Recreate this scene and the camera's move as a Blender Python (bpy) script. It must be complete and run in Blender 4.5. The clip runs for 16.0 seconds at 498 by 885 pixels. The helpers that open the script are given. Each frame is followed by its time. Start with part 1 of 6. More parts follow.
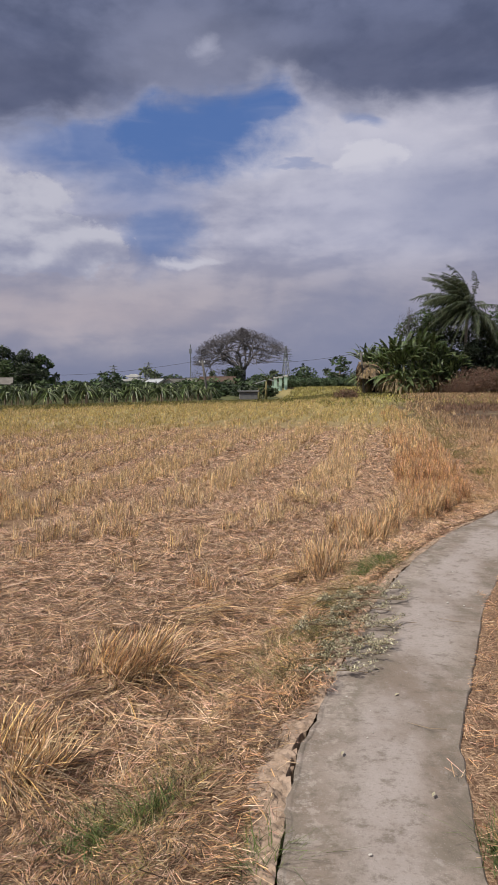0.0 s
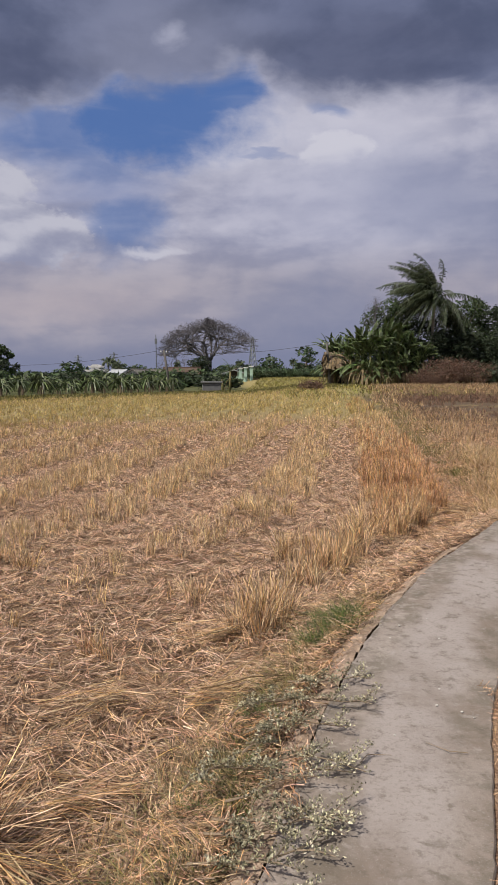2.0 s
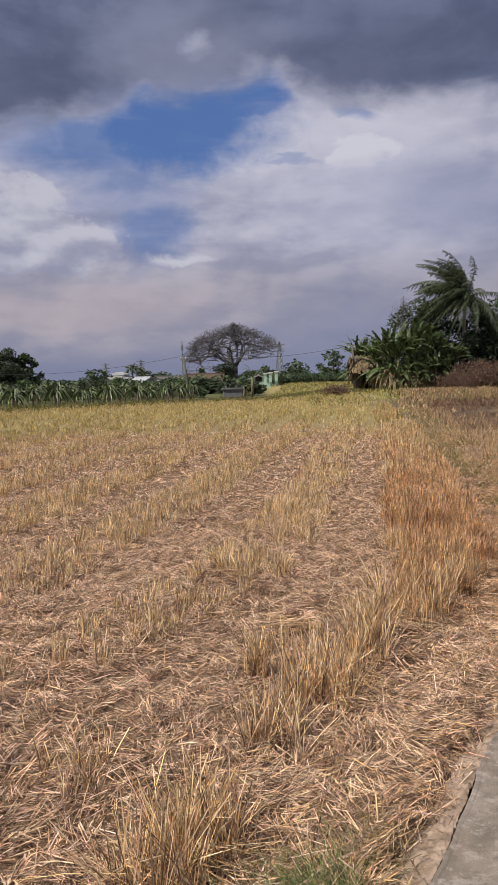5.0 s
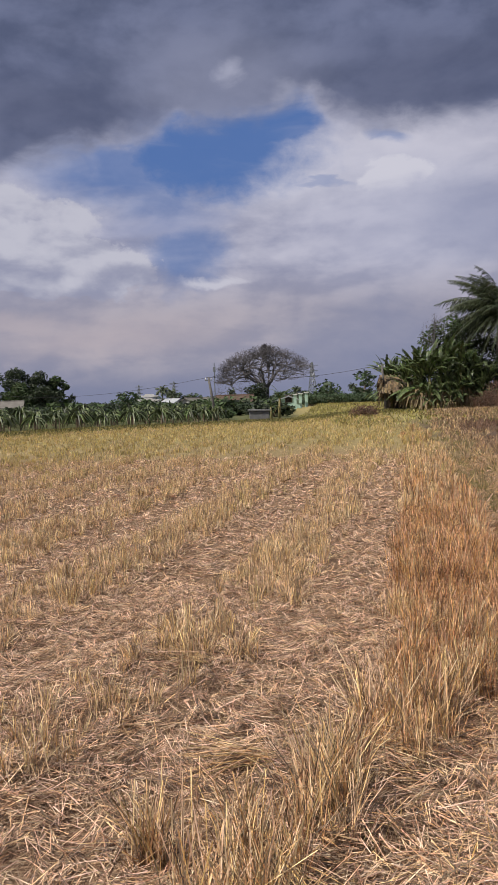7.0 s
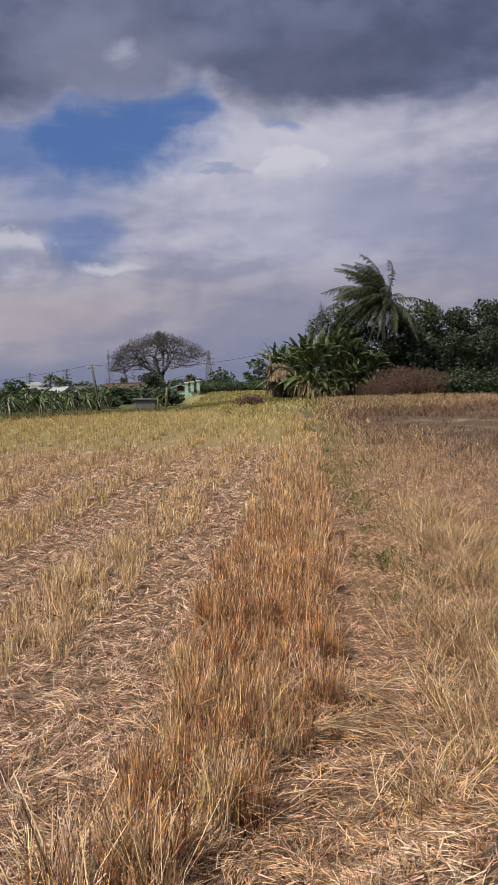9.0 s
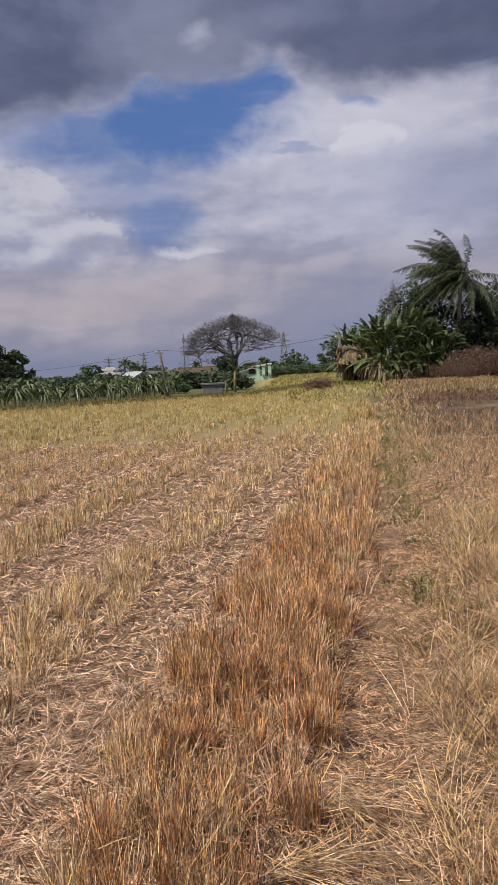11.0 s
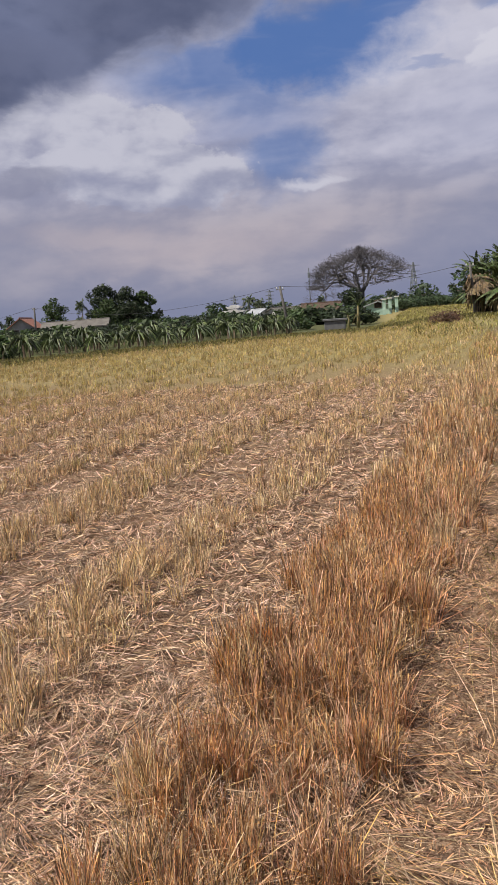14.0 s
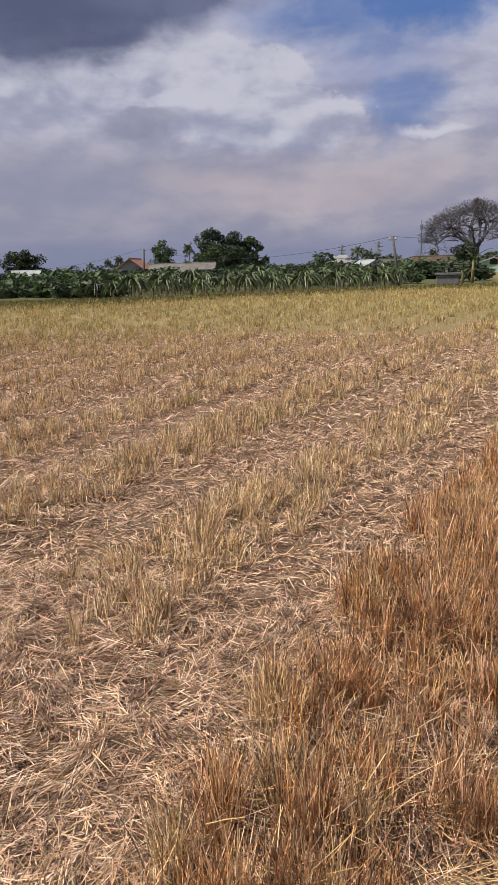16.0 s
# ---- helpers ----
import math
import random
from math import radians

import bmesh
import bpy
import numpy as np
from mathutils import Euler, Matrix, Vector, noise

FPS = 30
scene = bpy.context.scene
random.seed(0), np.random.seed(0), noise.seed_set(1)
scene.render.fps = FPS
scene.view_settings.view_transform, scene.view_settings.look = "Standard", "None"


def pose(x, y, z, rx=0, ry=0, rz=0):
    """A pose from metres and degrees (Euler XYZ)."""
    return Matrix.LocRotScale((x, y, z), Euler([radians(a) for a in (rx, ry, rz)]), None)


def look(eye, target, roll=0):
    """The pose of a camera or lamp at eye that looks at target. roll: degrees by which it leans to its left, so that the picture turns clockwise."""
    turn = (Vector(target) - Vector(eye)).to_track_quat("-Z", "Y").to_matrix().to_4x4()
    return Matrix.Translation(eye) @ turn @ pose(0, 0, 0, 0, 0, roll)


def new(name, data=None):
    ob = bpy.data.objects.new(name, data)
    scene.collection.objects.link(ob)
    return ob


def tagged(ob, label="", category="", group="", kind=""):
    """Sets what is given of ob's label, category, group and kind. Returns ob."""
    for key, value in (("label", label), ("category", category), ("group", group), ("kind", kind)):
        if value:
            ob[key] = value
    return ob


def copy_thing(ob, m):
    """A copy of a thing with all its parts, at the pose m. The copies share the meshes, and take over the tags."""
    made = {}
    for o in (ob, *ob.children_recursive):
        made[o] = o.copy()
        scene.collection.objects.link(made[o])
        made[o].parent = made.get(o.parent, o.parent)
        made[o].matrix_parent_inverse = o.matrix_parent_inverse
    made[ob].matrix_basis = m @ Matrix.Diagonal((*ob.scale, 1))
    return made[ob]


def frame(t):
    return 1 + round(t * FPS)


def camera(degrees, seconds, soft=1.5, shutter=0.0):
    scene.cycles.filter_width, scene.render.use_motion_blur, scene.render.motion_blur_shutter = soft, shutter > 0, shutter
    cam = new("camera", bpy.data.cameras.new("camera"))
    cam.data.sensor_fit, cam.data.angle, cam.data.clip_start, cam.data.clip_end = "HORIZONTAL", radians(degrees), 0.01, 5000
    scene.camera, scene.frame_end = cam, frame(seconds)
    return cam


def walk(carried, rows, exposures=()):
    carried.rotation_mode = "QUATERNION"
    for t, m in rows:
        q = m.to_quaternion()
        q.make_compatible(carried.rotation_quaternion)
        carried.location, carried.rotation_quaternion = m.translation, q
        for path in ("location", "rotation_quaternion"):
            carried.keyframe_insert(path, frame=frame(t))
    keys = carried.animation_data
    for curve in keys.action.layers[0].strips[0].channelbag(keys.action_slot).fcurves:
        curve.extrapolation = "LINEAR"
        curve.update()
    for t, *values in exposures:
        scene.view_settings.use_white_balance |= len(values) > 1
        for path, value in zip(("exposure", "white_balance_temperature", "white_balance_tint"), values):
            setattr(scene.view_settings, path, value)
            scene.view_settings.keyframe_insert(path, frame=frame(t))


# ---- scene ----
cam = camera(36.7, 16.0)
PATH = [
    (0, (-0.02, -0.071, 1.488), (-0.017, 1.923, 1.336), -0.4),
    (0.5, (0.065, 0.341, 1.488), (0.083, 2.334, 1.321), -0.3),
    (1, (0.169, 0.785, 1.47), (0.273, 2.776, 1.308), 0.3),
    (1.5, (0.288, 1.214, 1.465), (0.381, 3.203, 1.285), 0.1),
    (2, (0.341, 1.67, 1.48), (0.43, 3.66, 1.303), -0.4),
    (2.5, (0.452, 2.097, 1.493), (0.531, 4.091, 1.36), -1.2),
    (3, (0.472, 2.543, 1.503), (0.496, 4.537, 1.354), -1.2),
    (3.5, (0.605, 2.92, 1.505), (0.62, 4.915, 1.356), -1.2),
    (4, (0.665, 3.332, 1.509), (0.687, 5.325, 1.35), -1.3),
    (4.2, (0.697, 3.491, 1.515), (0.722, 5.484, 1.351), -1.2),
    (6.3, (1.278, 5.202, 1.517), (1.231, 7.197, 1.389), -0.7),
    (6.5, (1.31, 5.368, 1.508), (1.252, 7.364, 1.396), -0.6),
    (7, (1.509, 5.705, 1.519), (1.432, 7.701, 1.415), -1.7),
    (7.5, (1.67, 6.056, 1.554), (1.685, 8.052, 1.441), -1.4),
    (8, (1.913, 6.399, 1.532), (1.912, 8.396, 1.415), -1.4),
    (8.5, (2.175, 6.757, 1.52), (2.274, 8.75, 1.389), -1.5),
    (8.7, (2.299, 6.932, 1.527), (2.498, 8.918, 1.389), -1.8),
    (10.8, (3.079, 8.094, 1.65), (3.077, 10.086, 1.473), -2.2),
    (11, (3.14, 8.234, 1.66), (3.125, 10.225, 1.476), -2.5),
    (11.5, (3.335, 8.553, 1.685), (3.167, 10.537, 1.496), -3.0),
    (12, (3.405, 8.808, 1.684), (2.913, 10.737, 1.497), -4.1),
    (12.5, (3.464, 8.999, 1.66), (2.802, 10.857, 1.327), -4.9),
    (13, (3.489, 9.012, 1.674), (2.766, 10.85, 1.357), -6.3),
    (13.5, (3.395, 8.978, 1.675), (2.497, 10.742, 1.39), -7.7),
    (14, (3.509, 9.01, 1.707), (3.15, 10.949, 1.375), -4.2),
    (14.5, (3.533, 9.017, 1.737), (3.41, 10.996, 1.473), -0.1),
    (15, (3.512, 9.029, 1.701), (3.357, 11.004, 1.422), 0.6),
    (15.5, (3.368, 9.03, 1.659), (2.974, 10.969, 1.371), -0.2),
    (16, (3.263, 8.984, 1.591), (2.661, 10.838, 1.144), -1.6),
]
walk(cam, [(t, look(eye, target, roll)) for t, eye, target, roll in PATH],
     [(0.0, -0.05), (4.0, -0.05), (7.0, -0.02), (8.5, -0.09), (11.0, 0.0), (13.0, 0.02), (16.0, 0.05)])

# ---------------------------------------------------------------- world, sun
SUN_EL, SUN_AZ = 52.0, 240.0      # degrees; azimuth clockwise from +y


class Nodes:
    """Short hand to build a node tree."""

    def __init__(self, tree):
        self.t = tree
        tree.nodes.clear()

    def add(self, kind, **props):
        n = self.t.nodes.new(kind)
        for k, v in props.items():
            setattr(n, k, v)
        return n

    def link(self, a, b):
        self.t.links.new(a, b)

    def put(self, sock, v):
        if hasattr(v, "is_linked"):
            self.link(v, sock)
        else:
            sock.default_value = v

    def math(self, op, a, b=0.0, clamp=False):
        n = self.add("ShaderNodeMath", operation=op, use_clamp=clamp)
        self.put(n.inputs[0], a)
        self.put(n.inputs[1], b)
        return n.outputs[0]

    def smooth(self, v, lo, hi, a=0.0, b=1.0):
        n = self.add("ShaderNodeMapRange", interpolation_type="SMOOTHSTEP")
        for i, x in enumerate((v, lo, hi, a, b)):
            self.put(n.inputs[i], x)
        return n.outputs[0]

    def mix(self, f, a, b, blend="MIX"):
        n = self.add("ShaderNodeMix", data_type="RGBA", blend_type=blend)
        self.put(n.inputs[0], f)
        self.put(n.inputs[6], a)
        self.put(n.inputs[7], b)
        return n.outputs[2]

    def noise(self, vec, scale, detail=4.0, rough=0.55, dist=0.0):
        n = self.add("ShaderNodeTexNoise")
        self.link(vec, n.inputs["Vector"])
        n.inputs["Scale"].default_value, n.inputs["Detail"].default_value = scale, detail
        n.inputs["Roughness"].default_value, n.inputs["Distortion"].default_value = rough, dist
        return n.outputs["Fac"]

    def ramp(self, v, stops):
        n = self.add("ShaderNodeValToRGB")
        e = n.color_ramp.elements
        while len(e) < len(stops):
            e.new(0.5)
        for el, (p, c) in zip(e, stops):
            el.position = p
            el.color = (*c, 1) if isinstance(c, tuple) else (c, c, c, 1)
        self.link(v, n.inputs[0])
        return n.outputs[0]


def rgb(r, g, b):
    """Linear colour from 0..255 display values."""
    return tuple(((v / 255 + 0.055) / 1.055) ** 2.4 if v > 10 else v / 255 / 12.92 for v in (r, g, b))


def col(c):
    return (*c, 1.0)


def build_world():
    w = bpy.data.worlds.new("world")
    scene.world = w
    w.use_nodes = True
    n = Nodes(w.node_tree)
    out, bg = n.add("ShaderNodeOutputWorld"), n.add("ShaderNodeBackground")
    n.link(bg.outputs[0], out.inputs[0])
    sky = n.add("ShaderNodeTexSky", sky_type="NISHITA", sun_disc=False)
    sky.sun_elevation, sky.sun_rotation = radians(SUN_EL), radians(SUN_AZ)
    d = n.add("ShaderNodeTexCoord").outputs["Generated"]
    xyz = n.add("ShaderNodeSeparateXYZ")
    n.link(d, xyz.inputs[0])
    x, y, z = xyz.outputs
    # azimuth and elevation in degrees, their edges torn by noise
    def shifted(scale, offset=(0.0, 0.0, 0.0)):
        v = n.add("ShaderNodeVectorMath", operation="MULTIPLY_ADD")
        n.link(d, v.inputs[0])
        v.inputs[1].default_value, v.inputs[2].default_value = scale, offset
        return v.outputs[0]

    dv = shifted((1.0, 1.0, 1.9))
    n1 = n.noise(dv, 7.0, 6.0, 0.55, 0.3)
    n2 = n.noise(dv, 15.0, 5.0, 0.55, 0.4)
    n3 = n.noise(dv, 3.2, 3.0, 0.5)
    n4 = n.noise(shifted((1.0, 1.0, 1.5), (3.1, 1.7, 5.2)), 19.0, 5.0, 0.55, 0.3)
    wisp = n.noise(shifted((1.0, 1.0, 4.2), (0.4, 0.0, 0.0)), 8.0, 5.0, 0.5, 0.6)
    n5 = n.noise(shifted((1.0, 1.0, 1.4), (0.7, 2.2, 0.0)), 34.0, 7.0, 0.62, 0.2)
    # relief: the same billows sampled a little towards the light
    billow_a = n.noise(dv, 12.0, 5.0, 0.52, 0.2)
    billow_b = n.noise(shifted((1.0, 1.0, 1.9), (-0.012, 0.0, 0.03)), 12.0, 5.0, 0.52, 0.2)
    relief = n.math("SUBTRACT", billow_a, billow_b)
    az0 = n.math("MULTIPLY", n.math("ARCTAN2", x, y), 57.2958)
    el0 = n.math("MULTIPLY", n.math("ARCSINE", z), 57.2958)

    def about(v, k):
        return n.math("MULTIPLY", n.math("SUBTRACT", v, 0.5), k)

    az = n.math("ADD", az0, n.math("ADD", about(n1, 3.6), about(n4, 2.6)))
    el = n.math("ADD", el0, n.math("ADD", about(n2, 2.6), about(wisp, 1.0)))

    def blob(a, e, ra, re, tilt=0.0, soft=0.45, rag=0.0):
        da, de = n.math("SUBTRACT", az, a), n.math("SUBTRACT", el, e)
        c, s = math.cos(radians(tilt)), math.sin(radians(tilt))
        p = n.math("DIVIDE", n.math("ADD", n.math("MULTIPLY", da, c), n.math("MULTIPLY", de, s)), ra)
        q = n.math("DIVIDE", n.math("SUBTRACT", n.math("MULTIPLY", de, c), n.math("MULTIPLY", da, s)), re)
        r = n.math("SQRT", n.math("ADD", n.math("MULTIPLY", p, p), n.math("MULTIPLY", q, q)))
        if rag:
            r = n.math("ADD", r, about(n5, rag))
        return n.smooth(r, 1 + soft, 1 - soft)

    def most(*vs):
        v = vs[0]
        for k in vs[1:]:
            v = n.math("MAXIMUM", v, k)
        return v

    def tint(under, mask, share, r, g, b):
        return n.mix(n.math("MULTIPLY", mask, share), under, col(rgb(r, g, b)))

    # sheets of cloud, whiter where their billows face the light, streaked near the horizon
    body = n.math("ADD", n.math("MULTIPLY", n1, 0.45), n.math("MULTIPLY", wisp, 0.55))
    body = n.smooth(n.math("ADD", body, n.math("MULTIPLY", relief, 0.8)), 0.25, 0.75)
    cloud = n.mix(body, col(rgb(144, 147, 172)), col(rgb(190, 189, 205)))
    low = n.mix(body, col(rgb(148, 147, 166)), col(rgb(175, 169, 180)))
    cloud = n.mix(n.smooth(el0, 11.0, 6.5), cloud, low)
    cloud = n.mix(n.smooth(el, 5.0, 0.8), cloud, col(rgb(128, 133, 159)))
    cloud = tint(cloud, most(blob(3.0, 16.8, 5.0, 2.4, 10, 0.8), blob(9.5, 16.8, 6.5, 2.6, 0, 0.8)), 0.6, 206, 205, 218)
    cloud = tint(cloud, most(blob(14.0, 17.6, 5.0, 1.2, -4, 0.7), blob(6.0, 11.5, 5.0, 1.0, 6, 0.8)), 0.35, 200, 198, 212)
    cloud = tint(cloud, most(blob(16.5, 12.4, 5.5, 2.6, -10, 0.7), blob(23.0, 11.0, 6.0, 4.0, 0, 0.8)), 0.7, 131, 137, 166)
    cloud = tint(cloud, blob(8.5, 4.4, 6.5, 3.0, 0, 0.8), 0.6, 124, 132, 162)
    cloud = tint(cloud, blob(-31.0, 6.2, 10.0, 2.4, 0, 0.8), 0.65, 134, 138, 163)
    cloud = tint(cloud, most(blob(-13.0, 5.2, 8.0, 1.3, 4, 0.8), blob(-20.0, 6.0, 5.0, 0.8, -6, 0.8)), 0.5, 187, 175, 180)
    cloud = tint(cloud, blob(10.0, 12.6, 8.0, 4.0, 0, 0.8), 0.4, 176, 179, 203)
    # clear gaps, thinly veiled on their lower side
    gap = most(blob(-4.2, 18.0, 7.6, 2.9, 7, 0.5, 0.7), blob(1.6, 20.0, 2.3, 1.7, 25, 0.4, 0.5), blob(-1.0, 19.3, 4.0, 1.7, 18, 0.4, 0.5),
               n.math("MULTIPLY", blob(-11.5, 16.7, 6.0, 2.1, -4, 0.6), 0.8), n.math("MULTIPLY", blob(-8.2, 14.6, 3.8, 1.8, 0, 0.7), 0.62),
               n.math("MULTIPLY", blob(-6.8, 11.4, 3.1, 2.4, 8, 0.6, 0.8), 0.68), n.math("MULTIPLY", blob(9.2, 18.9, 1.5, 0.5, -14, 0.6), 0.6),
               n.math("MULTIPLY", blob(3.4, 16.1, 2.2, 0.28, -6, 0.6), 0.4))
    gap = n.math("MULTIPLY", gap, n.smooth(wisp, 0.78, 0.45, 0.72, 1.0))
    clear = n.smooth(n.math("ADD", n3, n.math("MULTIPLY", n1, 0.5)), 0.86, 0.98)
    clear = n.math("MULTIPLY", clear, n.smooth(el0, 28.0, 40.0))
    gap = most(gap, clear)
    blue = n.mix(1.0, sky.outputs[0], (0.055, 0.058, 0.066, 1), "MULTIPLY")
    blue = n.mix(0.75, blue, col(rgb(80, 116, 180)))
    col_ = n.mix(n.math("MULTIPLY", gap, 0.97), cloud, blue)
    col_ = tint(col_, blob(-8.5, 13.4, 5.0, 0.7, 6, 0.8), 0.5, 166, 170, 197)
    # heaped cumulus: crisp sunlit tops, grey bases
    lit = n.math("ADD", n.math("MULTIPLY", relief, 6.0), n.math("MULTIPLY", el, 0.30))
    lump = n.mix(n.smooth(lit, 2.3, 4.9), col(rgb(152, 154, 177)), col(rgb(191, 191, 205)))
    heap = most(blob(-20.0, 13.4, 7.0, 2.3, -3, 0.09, 0.8), blob(-31.0, 11.3, 9.0, 2.3, 0, 0.25, 0.6))
    col_ = n.mix(n.math("MULTIPLY", heap, n.smooth(el, 8.0, 12.5)), col_, lump)
    lump = n.mix(n.smooth(lit, 1.6, 4.3), col(rgb(147, 150, 174)), col(rgb(191, 191, 205)))
    col_ = n.mix(n.math("MULTIPLY", blob(-16.6, 10.5, 7.5, 2.7, -5, 0.07, 0.8), n.smooth(el, 6.6, 9.0)), col_, lump)
    col_ = tint(col_, n.math("MULTIPLY", blob(9.0, 16.1, 2.9, 1.1, 0, 0.12, 0.8), n.smooth(el, 15.0, 16.2)), 0.85, 206, 205, 217)
    col_ = tint(col_, blob(-4.4, 9.2, 2.2, 0.32, 3, 0.6), 0.75, 203, 202, 214)
    col_ = tint(col_, blob(-24.8, 10.1, 2.7, 0.75, 3, 0.5), 0.7, 132, 134, 157)
    # the dark cloud deck overhead: its ragged lower edge by azimuth
    edge = n.ramp(n.math("DIVIDE", n.math("ADD", az, 60.0), 100.0, True), [(0.0, 0.44), (0.29, 0.45), (0.33, 0.463), (0.365, 0.505), (0.40, 0.525), (0.42, 0.575), (0.45, 0.608), (0.51, 0.645), (0.535, 0.685), (0.57, 0.672), (0.60, 0.69), (0.63, 0.735), (0.65, 0.68), (0.69, 0.652), (0.78, 0.64), (1.0, 0.62)])
    over = n.math("SUBTRACT", el, n.math("MULTIPLY", edge, 30.0))
    deck = n.smooth(over, -1.1, 1.3)
    deep = n.mix(n.smooth(n.math("ADD", n1, n.math("MULTIPLY", relief, 0.5)), 0.32, 0.70), col(rgb(80, 89, 117)), col(rgb(107, 115, 145)))
    deep = tint(deep, most(blob(-3.5, 22.6, 6.5, 3.2, 0, 0.8), n.smooth(over, 1.6, 0.0)), 0.6, 138, 142, 166)
    deep = tint(deep, most(blob(-16.0, 20.3, 5.5, 2.8, 0, 0.7), blob(12.5, 22.0, 8.0, 2.6, 0, 0.7), blob(-29.0, 16.5, 9.0, 2.4, 8, 0.7)), 0.65, 80, 87, 114)
    deep = tint(deep, most(blob(-2.6, 23.4, 0.6, 0.7, 0, 0.9, 0.8), n.math("MULTIPLY", blob(0.9, 21.9, 0.7, 0.6, 0, 0.9), 0.6)), 0.55, 182, 184, 204)
    broken = n.smooth(el0, 27.0, 40.0)
    deep = n.mix(broken, deep, n.mix(n.smooth(n3, 0.4, 0.6), col(rgb(120, 124, 148)), col(rgb(205, 206, 214))))
    deck = n.math("MULTIPLY", deck, n.math("SUBTRACT", 1.0, n.math("MULTIPLY", clear, 0.9)))
    col_ = n.mix(n.math("MULTIPLY", deck, 0.95), col_, deep)
    n.link(col_, bg.inputs["Color"])
    bg.inputs["Strength"].default_value = 1.0
    sun = new("sun", bpy.data.lights.new("sun", "SUN"))
    sun.data.energy, sun.data.angle, sun.data.color = 4.9, radians(0.6), (1.0, 0.93, 0.83)
    e, a = radians(SUN_EL), radians(SUN_AZ)
    way = Vector((math.sin(a) * math.cos(e), math.cos(a) * math.cos(e), math.sin(e)))
    sun.matrix_world = look(way * 50, (0, 0, 0))


build_world()

# ---------------------------------------------------------------- materials


def material(name, a, b, scale=6.0, rough=0.8, bump=0.25, fine=60.0, vary="", spread=0.35, leaf=0.0, metal=0.0, spot=None, spot_scale=2.0, spot_at=0.6, bump_dist=0.02):
    """A surface of two colours mixed by coarse and fine noise; vary: 'island' or 'object' shifts its lightness from piece to piece."""
    m = bpy.data.materials.new(name)
    m.use_nodes = True
    n = Nodes(m.node_tree)
    out, bs = n.add("ShaderNodeOutputMaterial"), n.add("ShaderNodeBsdfPrincipled")
    p = n.add("ShaderNodeTexCoord").outputs["Object"]
    big, small = n.noise(p, scale, 5.0), n.noise(p, fine, 3.0)
    f = n.smooth(n.math("ADD", n.math("MULTIPLY", big, 0.65), n.math("MULTIPLY", small, 0.35)), 0.35, 0.65)
    c = n.mix(f, col(a), col(b))
    if spot:
        c = n.mix(n.smooth(n.noise(p, spot_scale, 6.0, 0.65), spot_at, spot_at + 0.12), c, col(spot))
    if vary:
        r = n.add("ShaderNodeNewGeometry").outputs["Random Per Island"] if vary == "island" else n.add("ShaderNodeObjectInfo").outputs["Random"]
        h = n.add("ShaderNodeHueSaturation")
        n.link(n.smooth(r, 0, 1, 1 - spread, 1 + spread), h.inputs["Value"])
        n.link(n.math("ADD", n.math("MULTIPLY", n.math("FRACT", n.math("MULTIPLY", r, 7.31)), 0.04), 0.48), h.inputs["Hue"])
        n.link(n.math("ADD", n.math("MULTIPLY", n.math("FRACT", n.math("MULTIPLY", r, 3.17)), 0.4), 0.8), h.inputs["Saturation"])
        n.link(c, h.inputs["Color"])
        c = h.outputs[0]
    n.link(c, bs.inputs["Base Color"])
    bs.inputs["Roughness"].default_value, bs.inputs["Metallic"].default_value = rough, metal
    bs.inputs["Specular IOR Level"].default_value = 0.3
    if bump:
        bn = n.add("ShaderNodeBump")
        bn.inputs["Strength"].default_value, bn.inputs["Distance"].default_value = bump, bump_dist
        n.link(n.math("ADD", n.math("MULTIPLY", big, 0.6), n.math("MULTIPLY", small, 0.4)), bn.inputs["Height"])
        n.link(bn.outputs[0], bs.inputs["Normal"])
    if leaf:
        tr, mx = n.add("ShaderNodeBsdfTranslucent"), n.add("ShaderNodeMixShader")
        n.link(c, tr.inputs[0])
        mx.inputs[0].default_value = leaf
        n.link(bs.outputs[0], mx.inputs[1])
        n.link(tr.outputs[0], mx.inputs[2])
        n.link(mx.outputs[0], out.inputs[0])
    else:
        n.link(bs.outputs[0], out.inputs[0])
    return m


STRAW = material("straw", (0.79, 0.60, 0.355), (0.37, 0.245, 0.13), 7, 0.7, 0, 25, vary="island", spread=0.7, leaf=0.1)
STRAW_BROWN = material("straw_brown", (0.745, 0.47, 0.255), (0.29, 0.15, 0.073), 7, 0.7, 0, 25, vary="island", spread=0.72, leaf=0.12)
STRAW_GREEN = material("straw_green", (0.62, 0.48, 0.22), (0.33, 0.26, 0.10), 3, 0.7, 0, 25, vary="island", spread=0.55, leaf=0.1)
LITTER = material("litter_straw", (0.63, 0.437, 0.297), (0.24, 0.142, 0.088), 9, 0.7, 0, 30, vary="island", spread=0.75)
LITTER_GOLD = material("litter_gold", (0.57, 0.39, 0.21), (0.24, 0.14, 0.07), 9, 0.6, 0, 30, vary="island", spread=0.7)
TUFT = material("tuft_straw", (0.76, 0.56, 0.335), (0.34, 0.205, 0.105), 7, 0.7, 0, 25, vary="island", spread=0.75, leaf=0.12)
LANE_STRAW = material("lane_straw", (0.58, 0.375, 0.225), (0.27, 0.152, 0.085), 9, 0.75, 0, 30, vary="island", spread=0.7)
CHAFF = material("brown_chaff", (0.40, 0.255, 0.15), (0.12, 0.07, 0.04), 9, 0.8, 0, 30, vary="island", spread=0.8)
